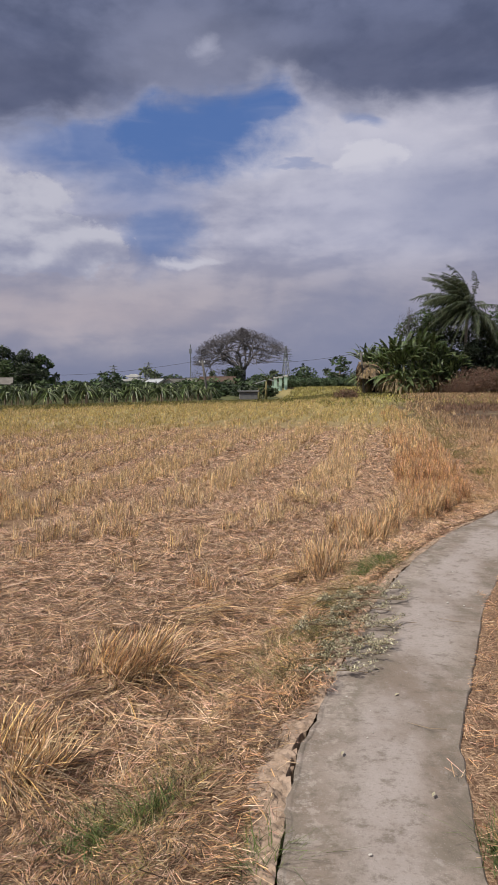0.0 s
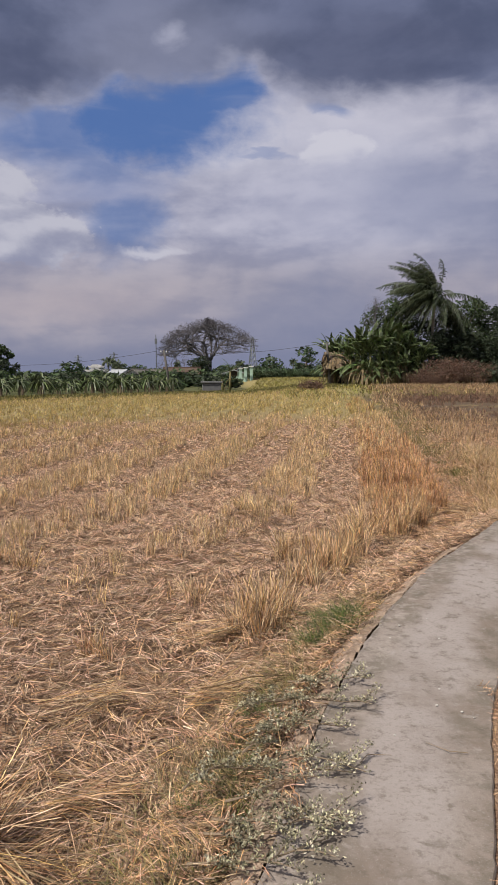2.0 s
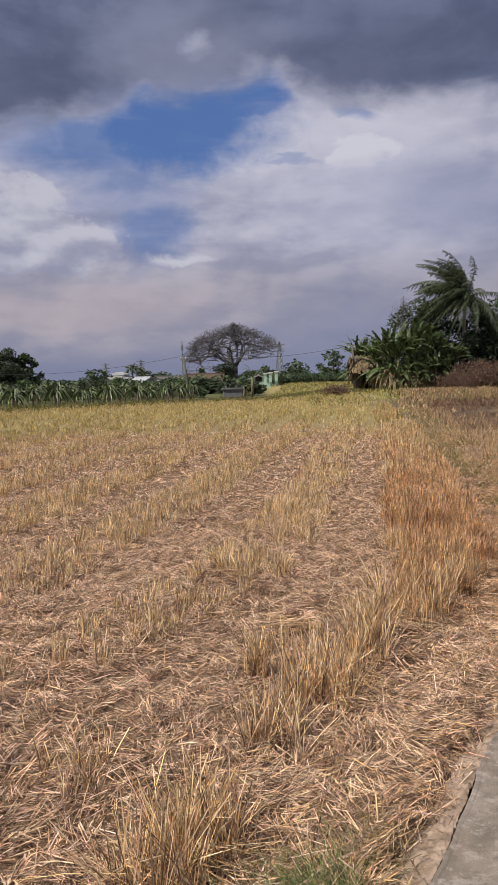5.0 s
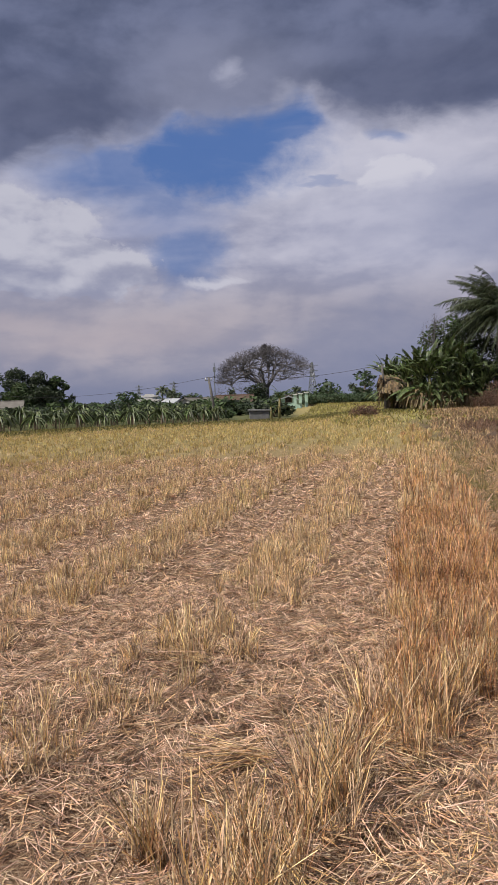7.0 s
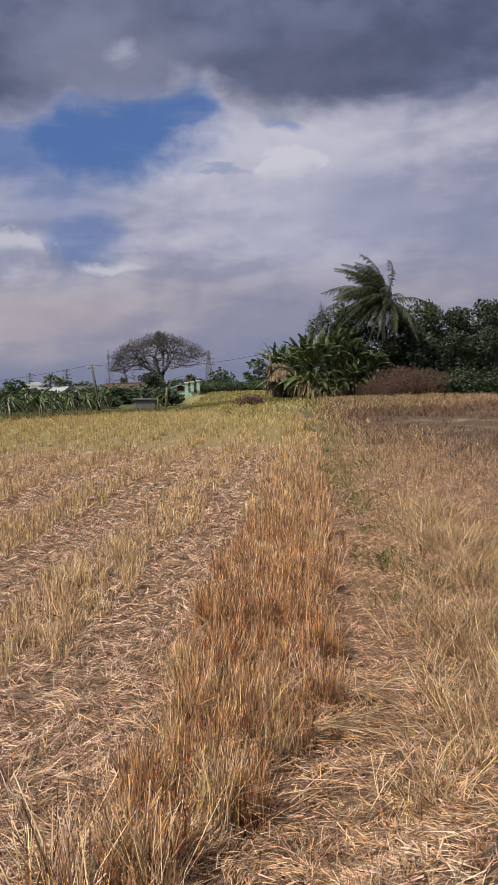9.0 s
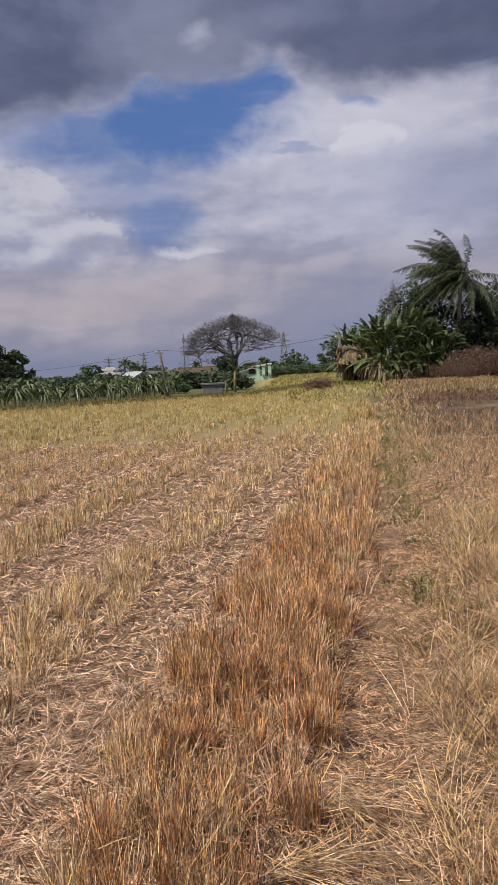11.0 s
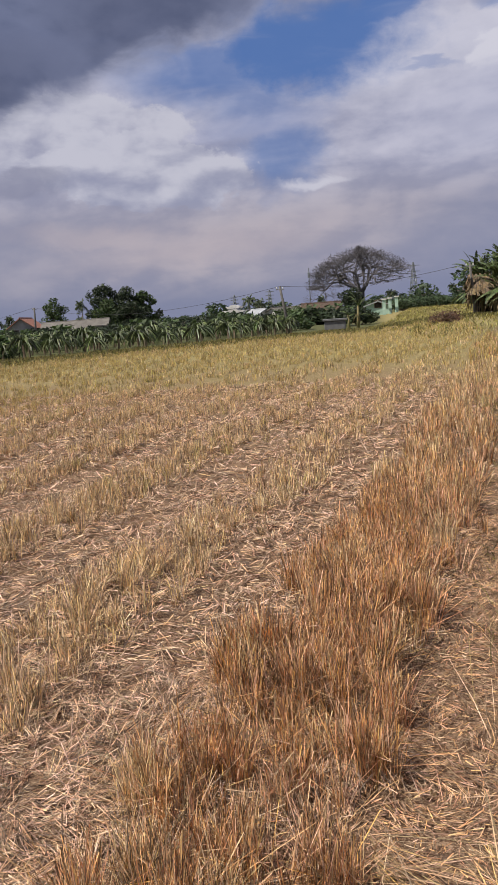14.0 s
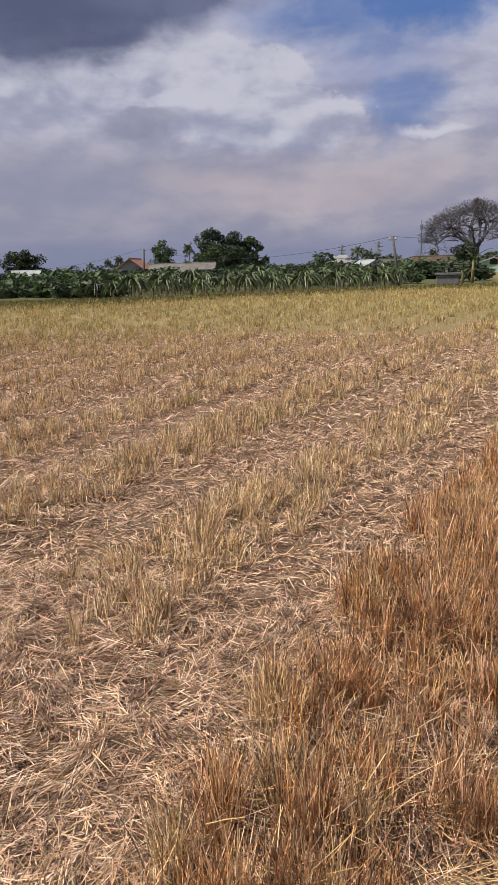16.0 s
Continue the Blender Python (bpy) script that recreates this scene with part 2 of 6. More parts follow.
DRY_GRASS = material("dry_grass", (0.52, 0.365, 0.215), (0.26, 0.17, 0.098), 3, 0.75, 0, 25, vary="island", spread=0.65, leaf=0.2)
PALE_GRASS = material("pale_grass", (0.66, 0.48, 0.28), (0.34, 0.225, 0.12), 3, 0.75, 0, 25, vary="island", spread=0.6, leaf=0.2)
WEED = material("olive_weed", (0.10, 0.105, 0.03), (0.23, 0.195, 0.075), 2, 0.7, 0, vary="island", spread=0.6, leaf=0.2)
SWARD = material("rough_sward", (0.36, 0.31, 0.11), (0.19, 0.185, 0.06), 1, 0.75, 0, vary="island", spread=0.6, leaf=0.2)
GRASS = material("green_grass", (0.07, 0.115, 0.032), (0.145, 0.18, 0.06), 3, 0.6, 0, vary="island", spread=0.6, leaf=0.2)
VERGE = material("verge_grass", (0.19, 0.172, 0.07), (0.34, 0.265, 0.135), 3, 0.65, 0, vary="island", spread=0.7, leaf=0.2)
def concrete():
    """Old cast concrete: pale trodden middle tones, grey-brown dirt in cloudy patches, mould specks, scuffed mortar smears."""
    m = bpy.data.materials.new("concrete")
    m.use_nodes = True
    n = Nodes(m.node_tree)
    out, bs = n.add("ShaderNodeOutputMaterial"), n.add("ShaderNodeBsdfPrincipled")
    p = n.add("ShaderNodeTexCoord").outputs["Object"]
    cloud, patch, grain, speck = n.noise(p, 2.2, 5, 0.6), n.noise(p, 13.0, 8, 0.75), n.noise(p, 60.0, 4, 0.75), n.noise(p, 190.0, 2, 0.6)
    way = n.add("ShaderNodeVectorMath", operation="MULTIPLY")
    n.link(p, way.inputs[0])
    way.inputs[1].default_value = (3.4, 1.0, 1.0)
    streak = n.noise(way.outputs[0], 1.0, 5, 0.6)
    cloud = n.math("ADD", n.math("MULTIPLY", cloud, 0.5), n.math("MULTIPLY", streak, 0.5))
    left, right = (n.add("ShaderNodeAttribute", attribute_name=k).outputs["Fac"] for k in ("from_left", "from_right"))
    c = n.mix(n.smooth(cloud, 0.36, 0.62), col((0.19, 0.15, 0.12)), col((0.29, 0.246, 0.215)))
    # feet keep the middle pale; mould and damp stains stay towards the sides
    side = n.math("MAXIMUM", n.smooth(n.math("ADD", left, n.math("MULTIPLY", streak, 0.22)), 0.42, 0.26), n.smooth(n.math("ADD", right, n.math("MULTIPLY", streak, 0.25)), 0.36, 0.20))
    trod = n.math("MULTIPLY", n.math("SUBTRACT", 1.0, side), n.smooth(cloud, 0.30, 0.55))
    c = n.mix(n.math("MULTIPLY", trod, 0.62), c, col((0.345, 0.305, 0.288)))
    c = n.mix(n.math("MULTIPLY", n.math("MULTIPLY", side, n.smooth(n.noise(p, 6.0, 6, 0.7), 0.44, 0.60)), 0.6), c, col((0.13, 0.112, 0.085)))
    spall = n.math("MULTIPLY", n.smooth(left, 0.30, 0.05), n.smooth(n.noise(p, 17.0, 5, 0.7), 0.52, 0.60))
    c = n.mix(n.math("MULTIPLY", spall, 0.5), c, col((0.40, 0.35, 0.31)))
    c = n.mix(n.math("MULTIPLY", n.smooth(patch, 0.50, 0.66), 0.75), c, col((0.135, 0.112, 0.09)))
    c = n.mix(n.math("MULTIPLY", n.smooth(patch, 0.43, 0.33), 0.5), c, col((0.345, 0.308, 0.283)))
    c = n.mix(n.math("MULTIPLY", n.smooth(grain, 0.50, 0.70), 0.6), c, col((0.18, 0.155, 0.13)))
    c = n.mix(n.math("MULTIPLY", n.smooth(speck, 0.58, 0.75), 0.35), c, col((0.46, 0.42, 0.385)))
    n.link(c, bs.inputs["Base Color"])
    bs.inputs["Roughness"].default_value, bs.inputs["Specular IOR Level"].default_value = 0.9, 0.2
    bn = n.add("ShaderNodeBump")
    bn.inputs["Strength"].default_value, bn.inputs["Distance"].default_value = 0.35, 0.006
    n.link(n.math("ADD", grain, n.math("MULTIPLY", patch, 1.5)), bn.inputs["Height"])
    n.link(bn.outputs[0], bs.inputs["Normal"])
    n.link(bs.outputs[0], out.inputs[0])
    return m


CONCRETE = concrete()
MORTAR = material("crumbled_edge", (0.38, 0.285, 0.215), (0.20, 0.142, 0.10), 14, 0.95, 1.0, 45, bump_dist=0.02)
DEAD_LEAF = material("withered_leaf", (0.52, 0.48, 0.34), (0.20, 0.185, 0.115), 12, 0.75, 0, vary="island", spread=0.65)
TWIG = material("twig_bark", (0.20, 0.15, 0.10), (0.30, 0.23, 0.16), 20, 0.85, 0.2)
CACTUS = material("cactus_stem", (0.04, 0.06, 0.024), (0.115, 0.14, 0.058), 2, 0.5, 0.1, vary="object", spread=0.7, spot=(0.34, 0.35, 0.16), spot_scale=2.0, spot_at=0.62)
BARK = material("bark", (0.13, 0.10, 0.08), (0.22, 0.175, 0.14), 5, 0.9, 0.6, 30)
BARE_BARK = material("bare_bark", (0.105, 0.097, 0.104), (0.155, 0.144, 0.153), 1, 0.9, 0.2)
PALM_BARK = material("palm_bark", (0.22, 0.19, 0.155), (0.32, 0.28, 0.23), 6, 0.9, 0.6, 18)
LEAF = material("leaf_dark", (0.031, 0.045, 0.026), (0.058, 0.077, 0.041), 1.2, 0.55, 0, vary="island", spread=0.45, leaf=0.25)
LEAF_MID = material("leaf_mid", (0.052, 0.084, 0.032), (0.095, 0.132, 0.056), 1.2, 0.55, 0, vary="island", spread=0.45, leaf=0.25)
# leaf colour for the far tree line, paler with the air's haze mixed in
LEAF_HAZE = material("leaf_hazed", (0.055, 0.085, 0.045), (0.085, 0.12, 0.06), 0.4, 0.7, 0, vary="island", spread=0.4, leaf=0.15)
FROND = material("palm_frond", (0.058, 0.08, 0.046), (0.13, 0.148, 0.085), 1.5, 0.45, 0, vary="island", spread=0.5, leaf=0.28)
BANANA = material("banana_leaf", (0.06, 0.09, 0.034), (0.135, 0.165, 0.072), 2, 0.38, 0, vary="island", spread=0.6, leaf=0.25)
BANANA_DRY = material("banana_leaf_dry", (0.20, 0.155, 0.095), (0.34, 0.27, 0.17), 3, 0.8, 0, vary="island", spread=0.5, leaf=0.2)
BANANA_STEM = material("banana_stem", (0.16, 0.17, 0.07), (0.25, 0.19, 0.09), 3, 0.6, 0.2)
DRY_BRUSH = material("dry_brush", (0.105, 0.062, 0.045), (0.19, 0.118, 0.085), 2, 0.85, 0, vary="island", spread=0.5, leaf=0.15)
SCORCHED = material("scorched_grass", (0.24, 0.15, 0.10), (0.13, 0.08, 0.056), 2, 0.85, 0, vary="island", spread=0.5)
POLE = material("pole_concrete", (0.15, 0.14, 0.13), (0.10, 0.095, 0.09), 4, 0.85, 0.3)
CABLE = material("cable_rubber", (0.03, 0.03, 0.032), (0.05, 0.05, 0.05), 3, 0.6, 0)
STEEL = material("galvanised_steel", (0.30, 0.32, 0.34), (0.22, 0.235, 0.25), 2, 0.5, 0, metal=0.7)
THATCH = material("thatch", (0.22, 0.165, 0.10), (0.11, 0.08, 0.05), 4, 0.9, 0.6, 25, vary="island", spread=0.5)
PLASTER = material("white_plaster", (0.74, 0.73, 0.70), (0.60, 0.58, 0.54), 1.5, 0.8, 0.1, 20)
PLASTER_GREY = material("grey_plaster", (0.42, 0.41, 0.40), (0.32, 0.31, 0.30), 1.5, 0.85, 0.1, 20)
PAINT_GREEN = material("mint_paint", (0.45, 0.62, 0.52), (0.36, 0.52, 0.43), 1.5, 0.6, 0.05)
ROOF_GREY = material("fibre_cement_roof", (0.20, 0.185, 0.165), (0.13, 0.12, 0.108), 1.2, 0.85, 0.2, 12)
ROOF_RED = material("clay_roof", (0.42, 0.20, 0.14), (0.30, 0.14, 0.10), 1.5, 0.8, 0.2, 12)
ROOF_METAL = material("pale_metal_roof", (0.50, 0.52, 0.53), (0.38, 0.395, 0.41), 1.0, 0.5, 0.05, metal=0.3)
RUSTY = material("rusty_sheet", (0.12, 0.078, 0.058), (0.075, 0.05, 0.04), 2.0, 0.85, 0.2, spot=(0.16, 0.11, 0.08))
TANK = material("stained_tank", (0.13, 0.135, 0.14), (0.19, 0.19, 0.19), 3, 0.85, 0.2)
WOOD = material("weathered_wood", (0.22, 0.17, 0.12), (0.13, 0.10, 0.07), 6, 0.85, 0.4, 40)
# near-black colour that stands for the shade inside rooms and the hut
INSIDE_SHADE = material("inside_shade", (0.03, 0.026, 0.022), (0.05, 0.042, 0.035), 3, 0.9, 0)
PEBBLE = material("white_grit", (0.52, 0.49, 0.45), (0.36, 0.335, 0.30), 30, 0.8, 0.2)
STONE = material("rubble_stone", (0.45, 0.43, 0.40), (0.30, 0.28, 0.26), 3, 0.9, 0.5)


def soil():
    """Dry field soil under straw dust; paler and greener far off, charred where stubble was burnt."""
    m = bpy.data.materials.new("field_soil")
    m.use_nodes = True
    n = Nodes(m.node_tree)
    out, bs = n.add("ShaderNodeOutputMaterial"), n.add("ShaderNodeBsdfPrincipled")
    p = n.add("ShaderNodeTexCoord").outputs["Object"]
    xyz = n.add("ShaderNodeSeparateXYZ")
    n.link(p, xyz.inputs[0])
    x, y, _ = xyz.outputs
    big, mid, fine = n.noise(p, 0.5, 5), n.noise(p, 4.0, 6, 0.65), n.noise(p, 70.0, 4, 0.7)
    c = n.mix(n.smooth(mid, 0.35, 0.65), col((0.15, 0.086, 0.053)), col((0.25, 0.155, 0.098)))
    c = n.mix(n.smooth(fine, 0.38, 0.68), n.mix(0.6, c, col((0.058, 0.031, 0.019))), c)
    c = n.mix(n.math("MULTIPLY", n.smooth(big, 0.45, 0.65), 0.35), c, col((0.17, 0.10, 0.055)))
    def flecks(sx, sy):
        way = n.add("ShaderNodeVectorMath", operation="MULTIPLY")
        n.link(p, way.inputs[0])
        way.inputs[1].default_value = (sx, sy, 1.0)
        return n.smooth(n.noise(way.outputs[0], 26.0, 3, 0.6, 0.8), 0.50, 0.60)

    dust = n.math("MAXIMUM", flecks(1.0, 4.0), flecks(3.6, 0.9))
    c = n.mix(n.math("MULTIPLY", dust, 0.7), c, n.mix(n.smooth(fine, 0.3, 0.7), col((0.27, 0.18, 0.115)), col((0.52, 0.37, 0.245))))
    far = n.smooth(n.math("ADD", y, n.math("MULTIPLY", big, 16.0)), 24.0, 56.0)
    c = n.mix(far, c, n.mix(n.smooth(mid, 0.35, 0.65), col((0.33, 0.27, 0.12)), col((0.20, 0.17, 0.072))))
    edge = n.math('MAXIMUM', n.math('ADD', n.math('MULTIPLY', n.math('MINIMUM', x, 0.0), 0.86), 66.5), 49.0)
    past = n.math('MULTIPLY', n.smooth(n.math('SUBTRACT', y, edge), -1.0, 2.0), n.smooth(x, 4.5, 2.5))
    past = n.math('MAXIMUM', past, n.smooth(y, 112.0, 118.0))
    c = n.mix(past, c, n.mix(n.smooth(mid, 0.35, 0.65), col((0.075, 0.095, 0.035)), col((0.12, 0.11, 0.055))))
    burn = n.math("MULTIPLY", n.smooth(n.math("ADD", x, n.math("MULTIPLY", n.noise(p, 0.8, 4), 5.0)), 9.0, 12.5), n.math("MULTIPLY", n.smooth(y, 16.0, 22.0), n.smooth(y, 54.0, 46.0)))
    burn = n.math("MULTIPLY", burn, n.smooth(n.noise(p, 0.35, 6, 0.65), 0.32, 0.50))
    c = n.mix(n.math("MULTIPLY", burn, 0.85), c, col((0.085, 0.055, 0.045)))
    n.link(c, bs.inputs["Base Color"])
    bs.inputs["Roughness"].default_value = 0.95
    bs.inputs["Specular IOR Level"].default_value = 0.15
    bn = n.add("ShaderNodeBump")
    bn.inputs["Strength"].default_value, bn.inputs["Distance"].default_value = 0.7, 0.03
    n.link(n.math("ADD", mid, n.math("MULTIPLY", fine, 0.5)), bn.inputs["Height"])
    n.link(bn.outputs[0], bs.inputs["Normal"])
    n.link(bs.outputs[0], out.inputs[0])
    return m


SOIL = soil()

# ---------------------------------------------------------------- plan of the ground


def sstep(lo, hi, v):
    k = np.clip((np.asarray(v, float) - lo) / (hi - lo), 0, 1)
    return k * k * (3 - 2 * k)


LEFT_Y = [-6, 0.5, 2.04, 2.83, 3.56, 4.7, 5.75, 7.1, 8.85, 9.75, 12, 16, 24]      # concrete path, its field-side edge
LEFT_X = [-0.12, -0.03, 0.05, 0.18, 0.41, 0.77, 1.2, 1.92, 3.1, 3.85, 5.9, 10.2, 19.5]
RIDGE_Y = [-20, 9.6, 10.2, 11.1, 12.6, 13.9, 15.5, 18.6, 21.7, 25, 40, 70]         # edge of the tall standing strip
RIDGE_X = [-9.0, 2.35, 2.72, 3.12, 3.6, 3.86, 4.22, 4.75, 5.2, 5.85, 8.4, 13.5]
PITCH = 1.85                                                                    # from one cut lane to the next
FIELD_Z = -0.28                                                                 # the field lies lower than the footpath


def path_left(y):
    return np.interp(y, LEFT_Y, LEFT_X)


def path_width(y):
    return np.interp(y, [-6, 2, 3, 5, 8, 16], [0.62, 0.62, 0.65, 0.75, 0.9, 1.15])


def ridge(y):
    return np.interp(y, RIDGE_Y, RIDGE_X)


def hum(x, y, s, k=0.0):
    """Cheap smooth pseudo-noise, -1..1."""
    return (np.sin(x * s * 1.3 + 1.7 + k) * np.cos(y * s * 0.9 - 0.6 + 2 * k) + np.sin(x * s * 0.53 - y * s * 0.71 + 3.1 * k) + 0.6 * np.sin(x * s * 2.9 + y * s * 2.3 + k)) / 2.6


def patchy(x, y, cell, seed=0):
    """Smooth random patches of about that size in metres, 0..1."""
    u, v = np.asarray(x, float) / cell + 500.0 + seed * 17.3, np.asarray(y, float) / cell + 500.0 + seed * 5.9
    i, j = np.floor(u).astype(np.int64), np.floor(v).astype(np.int64)
    f, g = u - i, v - j
    f, g = f * f * (3 - 2 * f), g * g * (3 - 2 * g)

    def lattice(a, b):
        k = (a * 374761393 + b * 668265263 + seed * 974711) & 0x7FFFFFFF
        k = ((k ^ (k >> 13)) * 1274126177) & 0x7FFFFFFF
        return ((k ^ (k >> 16)) & 0xFFFF) / 65535.0

    return (lattice(i, j) * (1 - f) + lattice(i + 1, j) * f) * (1 - g) + (lattice(i, j + 1) * (1 - f) + lattice(i + 1, j + 1) * f) * g


def ground_z(x, y):
    x, y = np.asarray(x, float), np.asarray(y, float)
    z = FIELD_Z * sstep(0.1, 1.0, path_left(y) - x) * (1 - sstep(26, 58, y)) + 0.03 * sstep(30, 52, y)
    z = z + sstep(2, 9, x) * sstep(38, 62, y) * 0.52
    z = z + 0.55 * sstep(76, 112, y) * sstep(-6, 8, x)
    bund = np.exp(-(((x - ridge(y) - 1.05) / 0.42) ** 2)) * 0.14 * sstep(12, 16, y) * (1 - sstep(44, 54, y))
    plot = 0.12 * sstep(1.0, 2.4, x - ridge(y)) * sstep(13, 18, y) * (1 - sstep(26, 58, y))
    rough = (0.022 * hum(x, y, 2.3) + 0.015 * hum(x, y, 6.1, 1.0)) * (1 - sstep(40, 60, y))
    lane = np.cos((x - ridge(y)) / PITCH * 2 * np.pi + 2.2) * 0.02 * sstep(7, 10, y)
    out = np.abs(x - path_left(y) - path_width(y) / 2) - path_width(y) / 2
    near_path = np.exp(-((np.maximum(out, 0) / 0.25) ** 2))
    beyond = (x > path_left(y) + path_width(y) / 2) * 1.0
    return z + (bund + plot + rough + lane) * (1 - near_path) + (0.056 * beyond - 0.02) * near_path


# ---------------------------------------------------------------- mesh helpers


class Geo:
    """Collects vertices and faces of one mesh."""

    def __init__(self):
        self.v, self.f = [], []

    def face(self, *pts):
        i = len(self.v)
        self.v += [tuple(p) for p in pts]
        self.f.append(tuple(range(i, i + len(pts))))

    def tube(self, pts, radii, sides=6, cap=True):
        i0, up = len(self.v), Vector((0, 0, 1))
        pts = [Vector(p) for p in pts]
        for k, p in enumerate(pts):
            d = (pts[min(k + 1, len(pts) - 1)] - pts[max(k - 1, 0)]).normalized()
            a = d.cross(up if abs(d.z) < 0.9 else Vector((1, 0, 0))).normalized()
            b = d.cross(a)
            for s in range(sides):
                t = 2 * math.pi * s / sides
                self.v.append(tuple(p + (a * math.cos(t) + b * math.sin(t)) * radii[k]))
        for k in range(len(pts) - 1):
            for s in range(sides):
                q = (s + 1) % sides
                self.f.append((i0 + k * sides + s, i0 + k * sides + q, i0 + (k + 1) * sides + q, i0 + (k + 1) * sides + s))
        if cap:
            self.f.append(tuple(i0 + s for s in reversed(range(sides))))
            self.f.append(tuple(i0 + (len(pts) - 1) * sides + s for s in range(sides)))
        return self

    def box(self, x0, y0, z0, x1, y1, z1, bevel=0.0):
        bm = bmesh.new()
        bmesh.ops.create_cube(bm, size=1)
        for v in bm.verts:
            v.co = Vector(((x0 + x1) / 2 + v.co.x * (x1 - x0), (y0 + y1) / 2 + v.co.y * (y1 - y0), (z0 + z1) / 2 + v.co.z * (z1 - z0)))
        if bevel:
            bmesh.ops.bevel(bm, geom=bm.edges[:], offset=bevel, segments=1, affect="EDGES")
        i = len(self.v)
        bm.verts.index_update()
        self.v += [tuple(v.co) for v in bm.verts]
        self.f += [tuple(i + v.index for v in f.verts) for f in bm.faces]
        bm.free()
        return self

    def prism(self, outline, y0, y1):
        """An outline in x, z drawn from y0 to y1."""
        i, k = len(self.v), len(outline)
        self.v += [(x, y0, z) for x, z in outline] + [(x, y1, z) for x, z in outline]
        self.f.append(tuple(range(i, i + k)))
        self.f.append(tuple(reversed(range(i + k, i + 2 * k))))
        self.f += [(i + s, i + k + s, i + k + (s + 1) % k, i + (s + 1) % k) for s in range(k)]
        return self

    def mesh(self, name, mat, smooth=False):
        me = bpy.data.meshes.new(name)
        me.from_pydata(self.v, [], self.f)
        me.materials.append(mat)
        if smooth:
            me.shade_smooth()
        return me


def quads_mesh(name, verts, quads, mat):
    """A mesh from arrays, quick for very many pieces."""
    me = bpy.data.meshes.new(name)
    me.vertices.add(len(verts))
    me.vertices.foreach_set("co", np.asarray(verts, np.float32).ravel())
    me.loops.add(quads.size)
    me.loops.foreach_set("vertex_index", quads.astype(np.int32).ravel())
    me.polygons.add(len(quads))
    me.polygons.foreach_set("loop_start", np.arange(0, quads.size, 4, dtype=np.int32))
    me.update(calc_edges=True)
    me.materials.append(mat)
    return me


def part(name, geo, mat, parent, label="", smooth=False):
    ob = new(name, geo.mesh(name, mat, smooth) if isinstance(geo, Geo) else geo)
    ob.parent = parent
    return tagged(ob, label) if label else ob


def thing(name, m, label, category, group="", kind=""):
    ob = new(name)
    ob.empty_display_size = 0.3
    ob.matrix_world = m
    return tagged(ob, label, category, group, kind)


def on_ground(x, y, turn=0.0, sink=0.0):
    return pose(x, y, float(ground_z(x, y)) - sink, 0, 0, turn)


def blades(rng, base, length, width, lean, levels=3, bend=0.3, taper=0.75):
    """Arrays of thin stalks: base (n, 3), length and width (n), lean (n, 2) sideways per metre of height."""
    n = len(base)
    turn = rng.uniform(0, np.pi, n)
    bow = rng.normal(0, 0.08, (n, 2)) * (1 + 4.0 * (rng.random((n, 1)) < 0.08))
    side = np.stack([np.cos(turn), np.sin(turn), np.zeros(n)], -1)
    kink, way = (rng.random(n) < 0.25) * rng.uniform(0.3, 1.5, n) * length, rng.uniform(0, 2 * np.pi, n)
    rows = []
    for k in range(levels):
        s = k / (levels - 1)
        h = length * s
        c = base + np.stack([lean[:, 0] * h * (1 + bend * s) + bow[:, 0] * h * s, lean[:, 1] * h * (1 + bend * s) + bow[:, 1] * h * s, h * (1 - 0.25 * s * np.hypot(bow[:, 0], bow[:, 1]) - 0.25 * bend * s * np.hypot(lean[:, 0], lean[:, 1]))], -1)
        over = max(0.0, s - 0.45) * (levels > 2)
        c += np.stack([np.cos(way) * kink * over, np.sin(way) * kink * over, -0.45 * kink * over], -1)
        w = (width * (1 - (1 - taper) * s) / 2)[:, None]
        rows += [c - side * w, c + side * w]
    v = np.stack(rows, 1).reshape(-1, 3)
    start = np.arange(n)[:, None] * levels * 2
    q = np.concatenate([start + np.array([2 * k, 2 * k + 1, 2 * k + 3, 2 * k + 2]) for k in range(levels - 1)], 0)
    return v, q


def lying(rng, xy, z, length, width, pitch=0.12, turn=None, flat=False):
    """Straws strewn over the ground."""
    n = len(xy)
    a = rng.uniform(0, 2 * np.pi, n) if turn is None else turn
    up = rng.normal(0, pitch, n)
    d = np.stack([np.cos(a), np.sin(a), up], -1) * (length / 2)[:, None]
    s = np.stack([-np.sin(a), np.cos(a), rng.normal(0, 0.5, n)], -1) * (width / 2)[:, None]
    c = np.stack([xy[:, 0], xy[:, 1], z + np.abs(up) * length / 2], -1)
    if flat:
        v = np.stack([c - d - s, c - d + s, c + d + s * 0.7, c + d - s * 0.7], 1).reshape(-1, 3)
        return v, np.arange(n * 4).reshape(-1, 4)
    sag = np.zeros((n, 3))
    sag[:, 2] = rng.uniform(0, 0.06, n) * length
    v = np.stack([c - d - s, c - d + s, c - s + sag, c + s + sag, c + d - s * 0.6, c + d + s * 0.6], 1).reshape(-1, 3)
    st = np.arange(n)[:, None] * 6
    q = np.concatenate([st + np.array([0, 1, 3, 2]), st + np.array([2, 3, 5, 4])], 0)
    return v, q


def join(groups):
    vs, qs, k = [], [], 0
    for v, q in groups:
        vs.append(v)
        qs.append(q + k)
        k += len(v)
    return np.concatenate(vs), np.concatenate(qs)


def stuff(name, v, q, mat, label, category):
    return tagged(new(name, quads_mesh(name, v, q, mat)), label, category, kind="stuff")


